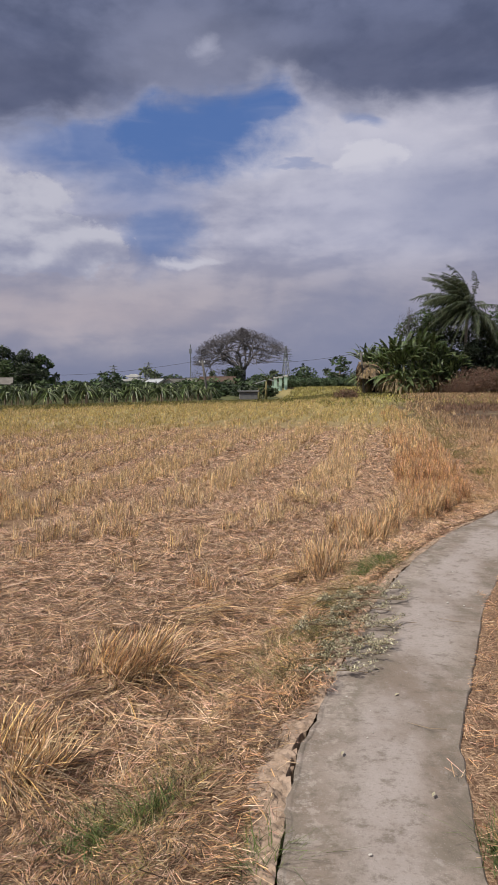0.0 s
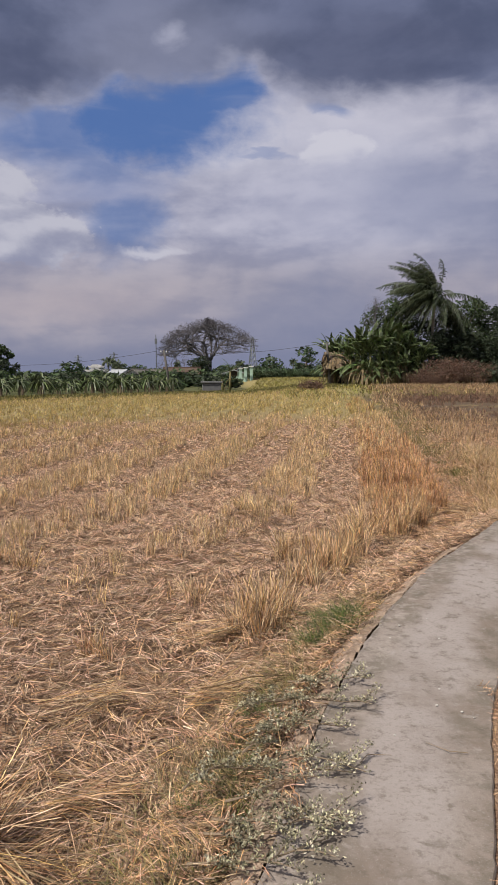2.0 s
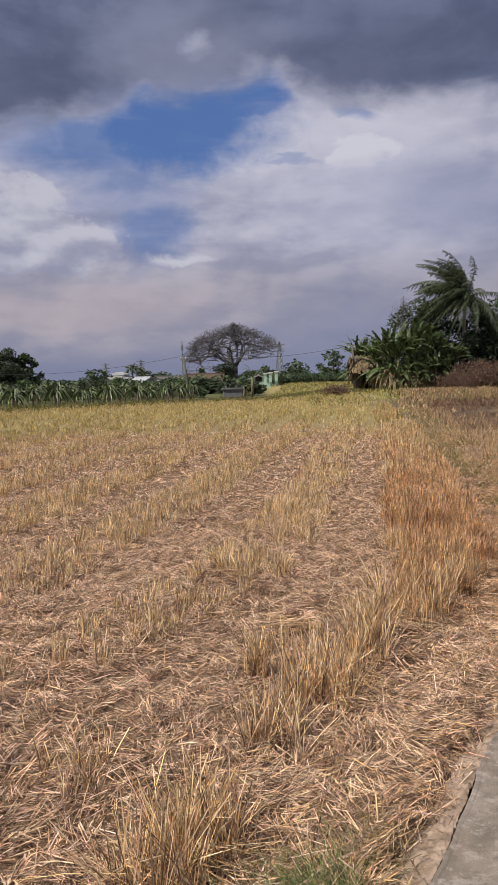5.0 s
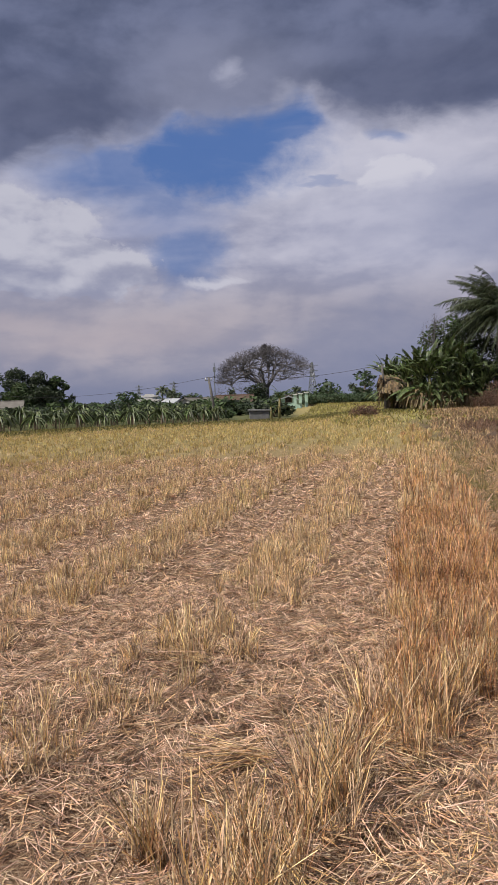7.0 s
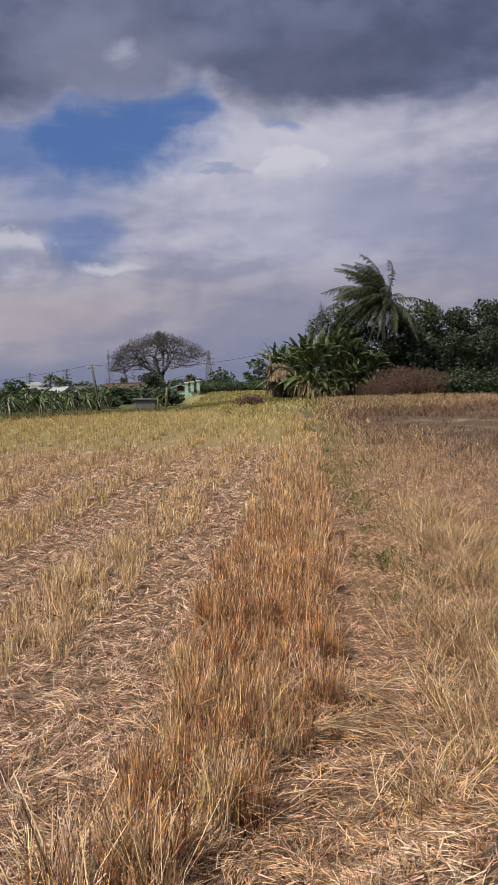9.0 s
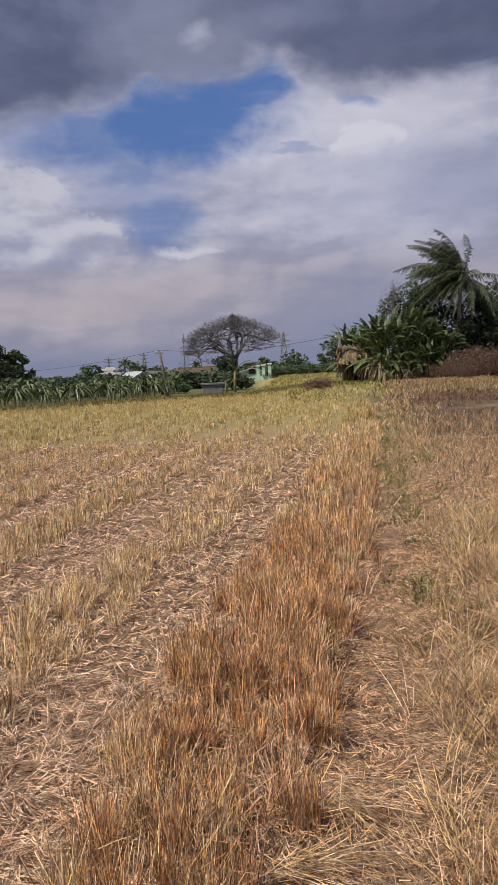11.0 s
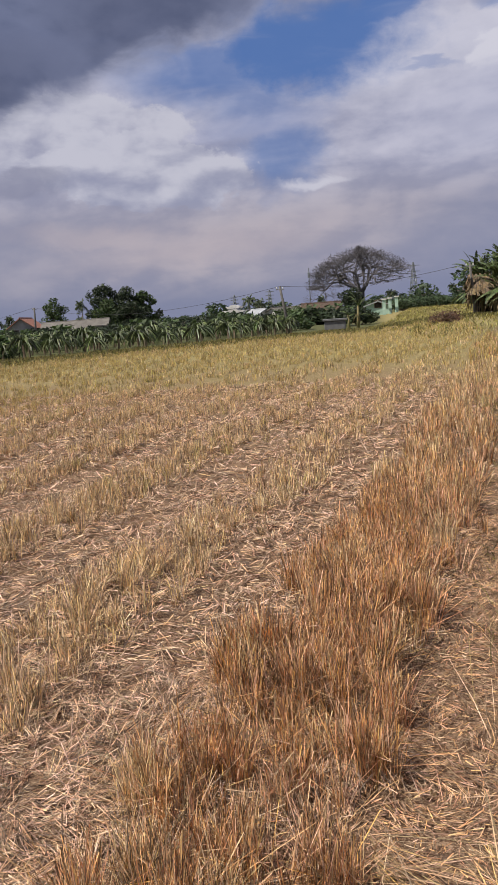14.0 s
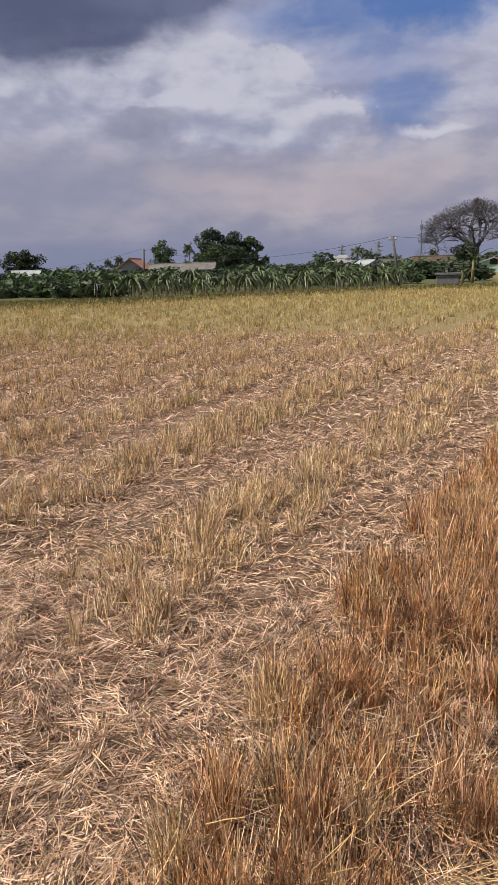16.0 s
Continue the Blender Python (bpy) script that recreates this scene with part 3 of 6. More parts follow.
# ---------------------------------------------------------------- ground and path


def build_ground():
    def axis(lo, hi, mid, fine, grow):
        a, s = [mid], fine
        while a[-1] < hi:
            a.append(a[-1] + s)
            s *= grow if a[-1] > mid + 14 else 1.0
        b, s = [mid], fine
        while b[-1] > lo:
            b.append(b[-1] - s)
            s *= grow if b[-1] < mid - 8 else 1.0
        return np.array(b[:0:-1] + a)

    xs, ys = axis(-3600, 3600, 1.0, 0.19, 1.1), axis(-3600, 3600, 6.0, 0.2, 1.07)
    gx, gy = np.meshgrid(xs, ys)
    v = np.stack([gx, gy, ground_z(gx, gy)], -1).reshape(-1, 3)
    nx, ny = len(xs), len(ys)
    i = (np.arange(ny - 1)[:, None] * nx + np.arange(nx - 1)).reshape(-1, 1)
    me = quads_mesh("ground", v, i + np.array([0, 1, nx + 1, nx]), SOIL)
    me.shade_smooth()
    tagged(new("ground", me), "dry harvested rice field soil dusted with straw", "ground", kind="structure")


def build_path():
    """The cast concrete footpath: slabs with worn, slightly ragged edges, a crumbled mortar strip along the field side."""
    rng = np.random.default_rng(5)
    road = tagged(new("pavement"), "narrow worn grey concrete footpath beside the field", "path", kind="structure")
    joints = [-6.0, -2.6, 0.4, 8.6, 14.5, 19.0]
    for a, b in zip(joints, joints[1:]):
        g = Geo()
        steps = max(8, int((b - a) / 0.04))
        wob = np.cumsum(rng.normal(0, 0.005, steps))
        wob = wob - np.convolve(wob, np.ones(25) / 25, 'same')
        wob2 = np.cumsum(rng.normal(0, 0.006, steps))
        wob2 = wob2 - np.convolve(wob2, np.ones(31) / 31, 'same')
        ys = np.linspace(a + 0.006, b - 0.006, steps)
        rows = []
        for i, y in enumerate(ys):
            w, lx = path_width(y), path_left(y)
            jl = float(np.clip(wob[i], -0.03, 0.03)) + rng.normal(0, 0.002)
            jr = float(np.clip(wob2[i] * 0.3, -0.012, 0.012)) + rng.normal(0, 0.002)
            top = 0.045 + 0.004 * math.sin(y * 2.1)
            lip = 0.002 + 0.003 * max(0.0, float(hum(4.0, y, 7.3)) )
            row = [(lx + jl, y, -0.12), (lx + jl, y, top - 0.003), (lx + jl + 0.005, y, top + lip), (lx + jl + 0.018, y, top + lip), (lx + jl + 0.026, y, top)]
            row += [(lx + w * s, y, top + 0.006 * math.sin(math.pi * s)) for s in (0.25, 0.5, 0.75)]
            row += [(lx + w - jr - 0.006, y, top), (lx + w - jr, y, top - 0.006), (lx + w - jr, y, -0.12)]
            rows.append(row)
        k = len(rows[0])
        g.v = [p for r in rows for p in r]
        g.f = [(i * k + j, i * k + j + 1, (i + 1) * k + j + 1, (i + 1) * k + j) for i in range(len(rows) - 1) for j in range(k - 1)]
        g.f += [tuple(range(k))[::-1], tuple((len(rows) - 1) * k + j for j in range(k))]
        me = g.mesh("slab", CONCRETE)
        for key, d in (("from_left", [p[0] - path_left(p[1]) for p in g.v]), ("from_right", [path_left(p[1]) + path_width(p[1]) - p[0] for p in g.v])):
            me.attributes.new(key, "FLOAT", "POINT").data.foreach_set("value", np.array(d, np.float32))
        part("slab", me, CONCRETE, road)
    g = Geo()
    ys = np.arange(0.0, 7.8, 0.018)
    k = 11
    for y in ys:
        lx, w = path_left(y), 0.15 + 0.05 * float(hum(3.0, y, 0.9)) + 0.03 * float(hum(1.0, y, 5.7, 1.0)) + 0.012 * float(hum(2.0, y, 17.0, 1.0))
        crack = 0.001 + (0.028 if y < 3.2 else 0.010) * max(0.0, float(hum(5.0, y, 3.1)) - 0.2) * (1 + 0.8 * float(hum(2.0, y, 23.0))) + 0.012 * max(0.0, float(hum(5.0, y, 11.0)) - 0.2)
        for j in range(k):
            f = j / (k - 1)
            px = lx - crack - w * f
            h = 0.044 - 0.05 * f ** 1.6 + 0.012 * float(hum(px, y, 13.0, 2.0)) + 0.010 * float(hum(px, y, 37.0, 1.0)) + 0.007 * float(hum(px, y, 83.0, 3.0)) + rng.uniform(-0.004, 0.004)
            g.v.append((px + 0.006 * float(hum(px, y, 47.0)), y, -0.09 if j == k - 1 or (j == 0 and crack > 0.010) else h))
    g.f = [(i * k + j, i * k + j + 1, (i + 1) * k + j + 1, (i + 1) * k + j) for i in range(len(ys) - 1) for j in range(k - 1)]
    part("crumbled_edge", g, MORTAR, road, "crumbling earthy mortar strip")


build_ground()
build_path()

# ---------------------------------------------------------------- stubble and straw


def strips(rng, x0, x1, y0, y1, hills, per, tall, wide, levels, spread=0.035, keep=None):
    """Standing stubble: hills of stalks in strips between cut lanes. Returns stalk arrays for the tall brown strip and for the rest."""
    n = int((x1 - x0) * (y1 - y0) * hills)
    x, y = rng.uniform(x0, x1, n), rng.uniform(y0, y1, n)
    u = x - ridge(y) + 0.09 * hum(x, y, 1.9) + 0.04 * hum(x, y, 6.0, 1.0) + 0.45 * hum(x, y, 0.55, 2.5) * sstep(20, 32, y)
    k = np.floor(u / PITCH)
    f = u / PITCH - k                       # 1 at the strip's lane-side edge
    first = (k == -1) & (f > 1 - np.interp(y, [9.3, 9.7, 10.3, 11.1, 12.6, 22], [0.2, 0.36, 0.58, 0.74, 1.04, 1.1]) / PITCH)
    brown = first & (rng.random(n) < (1 - 0.8 * sstep(12.5, 27, y + 3 * hum(x, y, 0.9))) * (0.6 + 0.35 * sstep(9.8, 11.6, y + 1.2 * (patchy(x, y, 0.4, 14) - 0.5))))
    gappy = sstep(-1.0, -0.35, hum(x, y, 0.9, 2.0 + 0.0 * k))
    lane = 0.008 + 0.14 * sstep(18, 30, y) + 0.42 * sstep(30, 50, y)
    p = np.where(first, sstep(9.2, 9.9, y) * 0.98, np.where((k < -1) & (f > 0.53), np.maximum(0.4, gappy), lane))
    p = np.where(k >= 0, 0.0, p)
    p = p * np.where(first, 1.0, sstep(7.5, 12.2, y - 0.7 * np.minimum(x, 0)) * 0.97 + 0.03)
    p = np.where(x > path_left(y) - 0.2, 0, p)
    if keep is not None:
        p = np.where(keep(x, y), p, 0)
    p = p * np.where(first, 0.3 + 0.7 * sstep(0.28, 0.5, patchy(x, y, 0.20, 7)), 0.6 + 0.4 * sstep(0.2, 0.5, patchy(x, y, 0.4, 8)))
    more = first & (rng.random(n) < p)                     # the tall strip stands denser
    x, y = np.r_[x, x[more] + rng.normal(0, 0.07, more.sum())], np.r_[y, y[more] + rng.normal(0, 0.07, more.sum())]
    p, brown, first = np.r_[p, p[more]], np.r_[brown, brown[more]], np.r_[first, first[more]]
    thick = np.repeat(np.flatnonzero(first & (rng.random(len(x)) < 1 - sstep(12.0, 18.0, y))), 2)
    x, y = np.r_[x, x[thick] + rng.normal(0, 0.045, len(thick))], np.r_[y, y[thick] + rng.normal(0, 0.045, len(thick))]
    p, brown, first = np.r_[p, p[thick]], np.r_[brown, brown[thick]], np.r_[first, first[thick]]
    ok = rng.random(len(x)) < p
    x, y, brown, first = x[ok], y[ok], brown[ok], first[ok]
    m = len(x)
    idx = np.repeat(np.arange(m), per)
    hb = np.stack([x, y], -1)[idx] + rng.normal(0, spread, (len(idx), 2))
    base = np.concatenate([hb, (ground_z(hb[:, 0], hb[:, 1]) - 0.01)[:, None]], 1)
    hill_h = rng.uniform(0.7, 1.2, m)[idx] * (0.72 + 0.5 * patchy(hb[:, 0], hb[:, 1], 0.42, 9))
    br = brown[idx]
    length = np.where(first[idx], 0.325, tall) * hill_h * np.minimum(1.05, rng.normal(0.9, 0.17, len(idx)).clip(0.35))
    lean = (rng.normal(0, 0.07, (m, 2)) + np.array([0.02, 0.0]))[idx] + rng.normal(0, 0.12, (len(idx), 2))
    lean = np.where(first[idx][:, None], 0.75 * lean, lean)
    flop = rng.random(len(idx)) < np.where(first[idx], 0.08, 0.15)
    lean[flop] += rng.normal(0, 0.6, (int(flop.sum()), 2))
    length[flop] *= 0.6
    width = wide * rng.uniform(0.6, 1.35, len(idx)) * np.where(first[idx], np.interp(hb[:, 1], [11, 15], [0.72, 1.1]), 1.0)
    green = rng.random(m)[idx] < 0.92 * sstep(17, 38, hb[:, 1] - 0.25 * hb[:, 0] + 8 * hum(hb[:, 0], hb[:, 1], 0.25, 3.0))
    res = []
    for sel in (br, ~br & ~green, ~br & green):
        res.append(blades(rng, base[sel], length[sel], width[sel], lean[sel], levels))
    return res


FANS = [(-0.88, 4.28, -5, 0.5, 110), (-0.44, 4.17, -25, 0.42, 90), (-0.33, 4.52, 15, 0.5, 110), (0.21, 5.31, 25, 0.5, 110), (-0.16, 5.53, 200, 0.4, 70), (0.49, 6.49, 200, 0.45, 90), (0.64, 6.73, -40, 0.4, 80), (-1.15, 3.42, 10, 0.4, 70), (-1.09, 3.12, -30, 0.4, 70), (1.47, 8.36, -60, 0.42, 80), (1.4, 9.33, 190, 0.45, 90), (1.94, 9.45, -30, 0.42, 80), (3.2, 10.95, -20, 0.4, 80), (3.42, 11.4, -35, 0.4, 70), (0.97, 10.67, 170, 0.4, 60)]


def build_stubble():
    rng = np.random.default_rng(11)
    near = strips(rng, -6.5, 5.5, 6.0, 17, 36, 40, 0.215, 0.0046, 3, 0.030, lambda x, y: x > -0.42 * y - 0.6)
    mid = strips(rng, -20, 8, 17, 30, 28, 25, 0.20, 0.0066, 2, 0.038, lambda x, y: x > 3.2 - (y - 8.0) * 1.15)
    far = strips(rng, -46, 12, 30, 62, 15, 14, 0.18, 0.0125, 2, 0.06, lambda x, y: (x > 3.2 - (y - 8.0) * 1.15) & (y < np.maximum(66 + 0.9 * np.minimum(x, 0), 47.5 + hum(x, y, 0.5))) & ~((x > 8.5) & (y > 22)))
    stuff("tall_stubble", *join([near[0], mid[0], far[0]]), STRAW_BROWN, "tall brown standing rice stubble in a strip", "stubble")
    stuff("stubble", *join([near[1], mid[1], far[1]]), STRAW, "pale dry cut rice stubble in rows", "stubble")
    stuff("far_stubble", *join([mid[2], far[2]]), STRAW_GREEN, "yellow-green cut rice stubble far off", "stubble")
    # the rest of the field beside and behind the walk
    wide = strips(rng, -22, 5.0, -14, 26, 12, 8, 0.2, 0.013, 2, 0.05, lambda x, y: (x < path_left(y) - 0.3) & (x <= np.where(y < 9, -0.42 * y - 3.0, 0.6 - (y - 8.0) * 1.25)))
    n = 26000
    xy = np.stack([rng.uniform(-22, 16, n), rng.uniform(-14, 26, n)], -1)
    out = (xy[:, 0] < np.where(xy[:, 1] < 9, -0.42 * xy[:, 1] - 3.0, 0.6 - (xy[:, 1] - 8.0) * 1.25)) & (xy[:, 0] < path_left(xy[:, 1]) - 0.2) | (xy[:, 0] > path_left(xy[:, 1]) + path_width(xy[:, 1]) + 0.9)
    xy = xy[out]
    flat = lying(rng, xy, ground_z(xy[:, 0], xy[:, 1]) + rng.uniform(0.01, 0.04, len(xy)), rng.uniform(0.1, 0.3, len(xy)), rng.uniform(0.006, 0.014, len(xy)), 0.1, None, True)
    stuff("outer_straw", *join([wide[0], wide[1], wide[2], flat]), STRAW, "cut rice stubble and loose straw over the wider field", "stubble")
    # tufts left standing near the path
    tufts = [(0.64, 6.61, 0.16, 130, 0.38), (0.75, 6.84, 0.14, 90, 0.34), (1.39, 8.17, 0.2, 120, 0.36), (1.02, 8.54, 0.1, 60, 0.3), (1.35, 8.48, 0.14, 90, 0.32), (1.65, 8.78, 0.16, 110, 0.36), (1.8, 9.14, 0.16, 90, 0.36), (-0.77, 4.28, 0.13, 90, 0.34), (-0.95, 4.36, 0.1, 70, 0.3), (-0.62, 4.38, 0.1, 60, 0.34), (-1.04, 3.18, 0.13, 90, 0.26), (-1.21, 3.54, 0.15, 80, 0.24), (-1.41, 8.44, 0.12, 60, 0.22), (-3.74, 11.39, 0.2, 70, 0.22), (0.14, 7.33, 0.15, 50, 0.2), (-0.45, 6.13, 0.2, 40, 0.2), (1.03, 7.68, 0.16, 80, 0.3), (2.12, 9.69, 0.2, 130, 0.38)]
    out = []
    for x, y, r, c, h in tufts:
        c = int(c * 3.4)
        knot = rng.normal(0, r * 0.55, (max(3, c // 28), 2))
        b = np.array([x, y]) + knot[rng.integers(0, len(knot), c)] + rng.normal(0, 0.022, (c, 2))
        base = np.concatenate([b, ground_z(b[:, 0], b[:, 1])[:, None] - 0.01], 1)
        out.append(blades(rng, base, h * rng.uniform(0.45, 1.15, c), 0.0046 * rng.uniform(0.6, 1.4, c), rng.normal(0, 0.2, (c, 2)) + np.array([0.3, -0.15]) * (y < 4.5), 3))
    v, q = join(out)
    stuff("standing_tufts", v, q, TUFT, "tufts of tall dry rice straw near the path", "stubble")

    def strew(x0, x1, y0, y1, per, wmin, wmax, lmin, lmax, keep, flat=False):
        n = int((x1 - x0) * (y1 - y0) * per)
        xy = np.stack([rng.uniform(x0, x1, n), rng.uniform(y0, y1, n)], -1)
        x, y = xy[:, 0], xy[:, 1]
        dens = (0.72 + 0.28 * hum(x, y, 1.1, 4.0)) * (0.42 + 0.58 * sstep(0.28, 0.62, patchy(x, y, 0.10, 3)))
        xy = xy[(rng.random(n) < dens) & keep(x, y)]
        m = len(xy)
        x, y = xy[:, 0], xy[:, 1]
        # straws lie combed in small swirls and heaps
        comb = 7.0 * patchy(x, y, 0.30, 1) + 2.2 * patchy(x, y, 0.09, 2) + rng.normal(0, 0.5, m)
        heap = 0.055 * patchy(x, y, 0.24, 5) ** 2 + 0.05 * patchy(x, y, 0.10, 3) ** 2
        z = ground_z(x, y) + rng.uniform(0.002, 0.02, m) + heap * rng.uniform(0.35, 1.0, m)
        return lying(rng, xy, z, rng.uniform(lmin, lmax, m) * rng.uniform(0.5, 1.0, m), rng.uniform(wmin, wmax, m), 0.24, comb, flat)

    seen_left = lambda x, y: x > np.where(y < 9, -0.42 * y - 0.5, np.minimum(-0.42 * y - 0.5, 3.2 - (y - 8.0) * 1.12))
    field = lambda x, y: (x < path_left(y) - 0.06 + 0.08 * hum(x, y, 9)) & seen_left(x, y)
    loose = lambda x, y: field(x, y) & (rng.random(len(x)) < 0.35 + 0.65 * np.maximum(sstep(0.5, 1.7, path_left(y) - x + 0.5 * hum(x, y, 1.3)), sstep(5.5, 8.0, y))) & ((x - ridge(y) < 0) | (y < 9.6) | (rng.random(len(x)) < 0.04))
    v, q = join([strew(-3, 2.0, 1.6, 3.0, 2400, 0.0014, 0.0030, 0.03, 0.11, field, True), strew(-5, 4.5, 3.0, 6, 4700, 0.0021, 0.0040, 0.04, 0.17, loose, True), strew(-5, 4.5, 6, 9, 4900, 0.0027, 0.0050, 0.04, 0.18, loose, True), strew(-2.6, 3.4, 9, 13, 7600, 0.0024, 0.0044, 0.05, 0.19, loose, True), strew(-8, 6, 13, 17.5, 2500, 0.0050, 0.0080, 0.03, 0.16, loose, True), strew(-20, 8, 17.5, 30, 700, 0.007, 0.013, 0.06, 0.22, loose, True)])
    stuff("straw_litter", v, q, LITTER, "loose pale straw lying in the cut lanes", "straw")
    # golden matted straw by the path and along the trodden lane
    gold = lambda x, y: (x < path_left(y) - 0.2 + 0.6 * sstep(8.2, 9.2, y)) & ((x > path_left(y) - 1.3 - 0.6 * hum(x, y, 1.3)) | ((x - ridge(y) > -0.05) & (y > 10) & (rng.random(len(x)) < 0.05))) & seen_left(x, y)
    z_lift = 0.05
    v, q = strew(-2.8, 4.6, 3.1, 11.5, 1000, 0.0016, 0.0032, 0.04, 0.24, gold)
    mid = v.reshape(-1, 6, 3).mean(1)
    v[:, 2] += z_lift * np.repeat(mid[:, 0] > path_left(mid[:, 1]) - 0.1, 6)
    stuff("golden_straw", v, q, LITTER_GOLD, "golden matted straw beside the footpath", "straw")
    lane = lambda x, y: (x - ridge(y) > -0.08 + 0.1 * hum(x, y, 3.0)) & (x < path_left(y) - 0.1)
    v, q = join([strew(1.8, 6.4, 9.3, 16, 9200, 0.0020, 0.0044, 0.02, 0.10, lane, True), strew(3.6, 9, 16, 27, 1300, 0.003, 0.006, 0.03, 0.16, lane, True)])
    stuff("lane_straw", v, q, LANE_STRAW, "reddish-brown trodden straw in the lane", "straw")
    # broken leaves caught among the standing stalks
    n = 30000
    x, y = rng.uniform(-4, 5.4, n), rng.uniform(9.6, 21, n)
    u = x - ridge(y)
    f = u / PITCH - np.floor(u / PITCH)
    ok = (u < 0.02) & (f > 0.50) & (x > 3.2 - (y - 8.5) * 1.0) & ((u > -0.9) | (rng.random(n) < 0.3)) & (x < path_left(y) - 0.2)
    xy = np.stack([x[ok], y[ok]], -1)
    m = len(xy)
    z = ground_z(xy[:, 0], xy[:, 1]) + rng.uniform(0.03, 1.0, m) * np.where(u[ok] > -0.95, 0.30, 0.17)
    v, q = lying(rng, xy, z, rng.uniform(0.03, 0.12, m), rng.uniform(0.0014, 0.0034, m), 0.7)
    stuff("broken_leaves", v, q, DRY_GRASS, "broken brown rice leaves caught in the stubble", "straw")
    chaff = lambda x, y: (x < path_left(y) - 0.05) & seen_left(x, y) & (rng.random(len(x)) < 1 - 0.8 * sstep(3.8, 7.5, y - 0.8 * (x - path_left(y) + 1.0)))
    v, q = strew(-2.4, 2.4, 1.6, 8.2, 9800, 0.0016, 0.0036, 0.02, 0.11, chaff, True)
    stuff("chaff", v, q, CHAFF, "fine brown chaff and broken straw by the footpath", "straw")
    # sheaves of long straw dropped in bundles
    out = []
    for i in range(620):
        y = rng.uniform(3.2, 16.0)
        x = rng.uniform(max(-0.42 * y - 0.3, -4.5), float(path_left(y)) - 0.5 if y < 9 else 3.6)
        if rng.random() < 0.4 and y < 8:
            x = float(path_left(y)) - rng.uniform(0.4, 1.2)
        c, a, ln = int(rng.integers(6, 24)), rng.uniform(0, math.pi), rng.uniform(0.10, 0.32)
        xy = np.array([x, y]) + rng.normal(0, 0.05, (c, 2)) + np.outer(rng.normal(0, 0.05, c), (math.cos(a), math.sin(a)))
        z = ground_z(xy[:, 0], xy[:, 1]) + rng.uniform(0.02, 0.06, c)
        out.append(lying(rng, xy, z, ln * rng.uniform(0.5, 1.1, c), rng.uniform(0.0018, 0.0034, c), 0.14, a + rng.normal(0, 0.3, c)))
    v, q = join(out)
    stuff("straw_bundles", v, q, LITTER, "bundles of long pale straw dropped on the field", "straw")
    # flattened sheaves fanning out from trodden tufts
    fans = []
    for x, y, a, ln, c in FANS:
        k = rng.normal(0, 0.45, c)
        turn = radians(a) + k
        d = np.stack([np.cos(turn), np.sin(turn)], -1)
        l2 = ln * rng.uniform(0.45, 1.1, c)
        xy = np.array([x, y]) + rng.normal(0, 0.035, (c, 2)) + d * (l2 * 0.5)[:, None]
        z = ground_z(xy[:, 0], xy[:, 1]) + rng.uniform(0.03, 0.085, c)
        fans.append(lying(rng, xy, z, l2, rng.uniform(0.0018, 0.0036, c), 0.16, turn))
    v, q = join(fans)
    stuff("flattened_sheaves", v, q, LITTER_GOLD, "golden sheaves trodden flat around the tufts", "straw")
    # straw blown over the far side of the footpath
    right = lambda x, y: (x > path_left(y) + path_width(y) + 0.008 - 0.09 * (hum(x, y, 4.1) > 0.55)) & (x < path_left(y) + path_width(y) + 0.7)
    v, q = strew(0.4, 5.5, 0.5, 8, 9000, 0.0012, 0.0026, 0.015, 0.085, right, True)
    v[:, 2] += 0.008
    stuff("verge_chaff", v, q, LANE_STRAW, "fine brown chaff on the far verge of the footpath", "straw")
    ledge = lambda x, y: (x > path_left(y) - 0.24) & (x < path_left(y) - 0.02 + 0.03 * hum(x, y, 12)) & (rng.random(len(x)) < 0.25 + 0.75 * sstep(-0.1, 0.5, hum(x, y, 2.2, 1.0) - 0.8 * (x - path_left(y) + 0.13) / 0.1))
    caught = lambda x, y: (x > path_left(y) - 0.5) & (x < path_left(y) - 0.02 + 0.10 * patchy(x, y, 0.12, 23)) & (rng.random(len(x)) < sstep(0.3, 0.6, patchy(x, y, 0.2, 22)))
    v2, q2 = join([strew(-0.4, 3.0, 0.8, 8.6, 6500, 0.0013, 0.003, 0.02, 0.10, ledge, True), strew(-0.2, 1.0, 3.3, 5.1, 9000, 0.0014, 0.0032, 0.03, 0.14, caught)])
    d = v2[:, 0] - path_left(v2[:, 1])
    v2[:, 2] += 0.02 + 0.042 * np.clip(1 + d / 0.2, 0, 1)
    stuff("verge_straw", v2, q2, LANE_STRAW, "dry straw along the crumbled edge of the footpath", "straw")


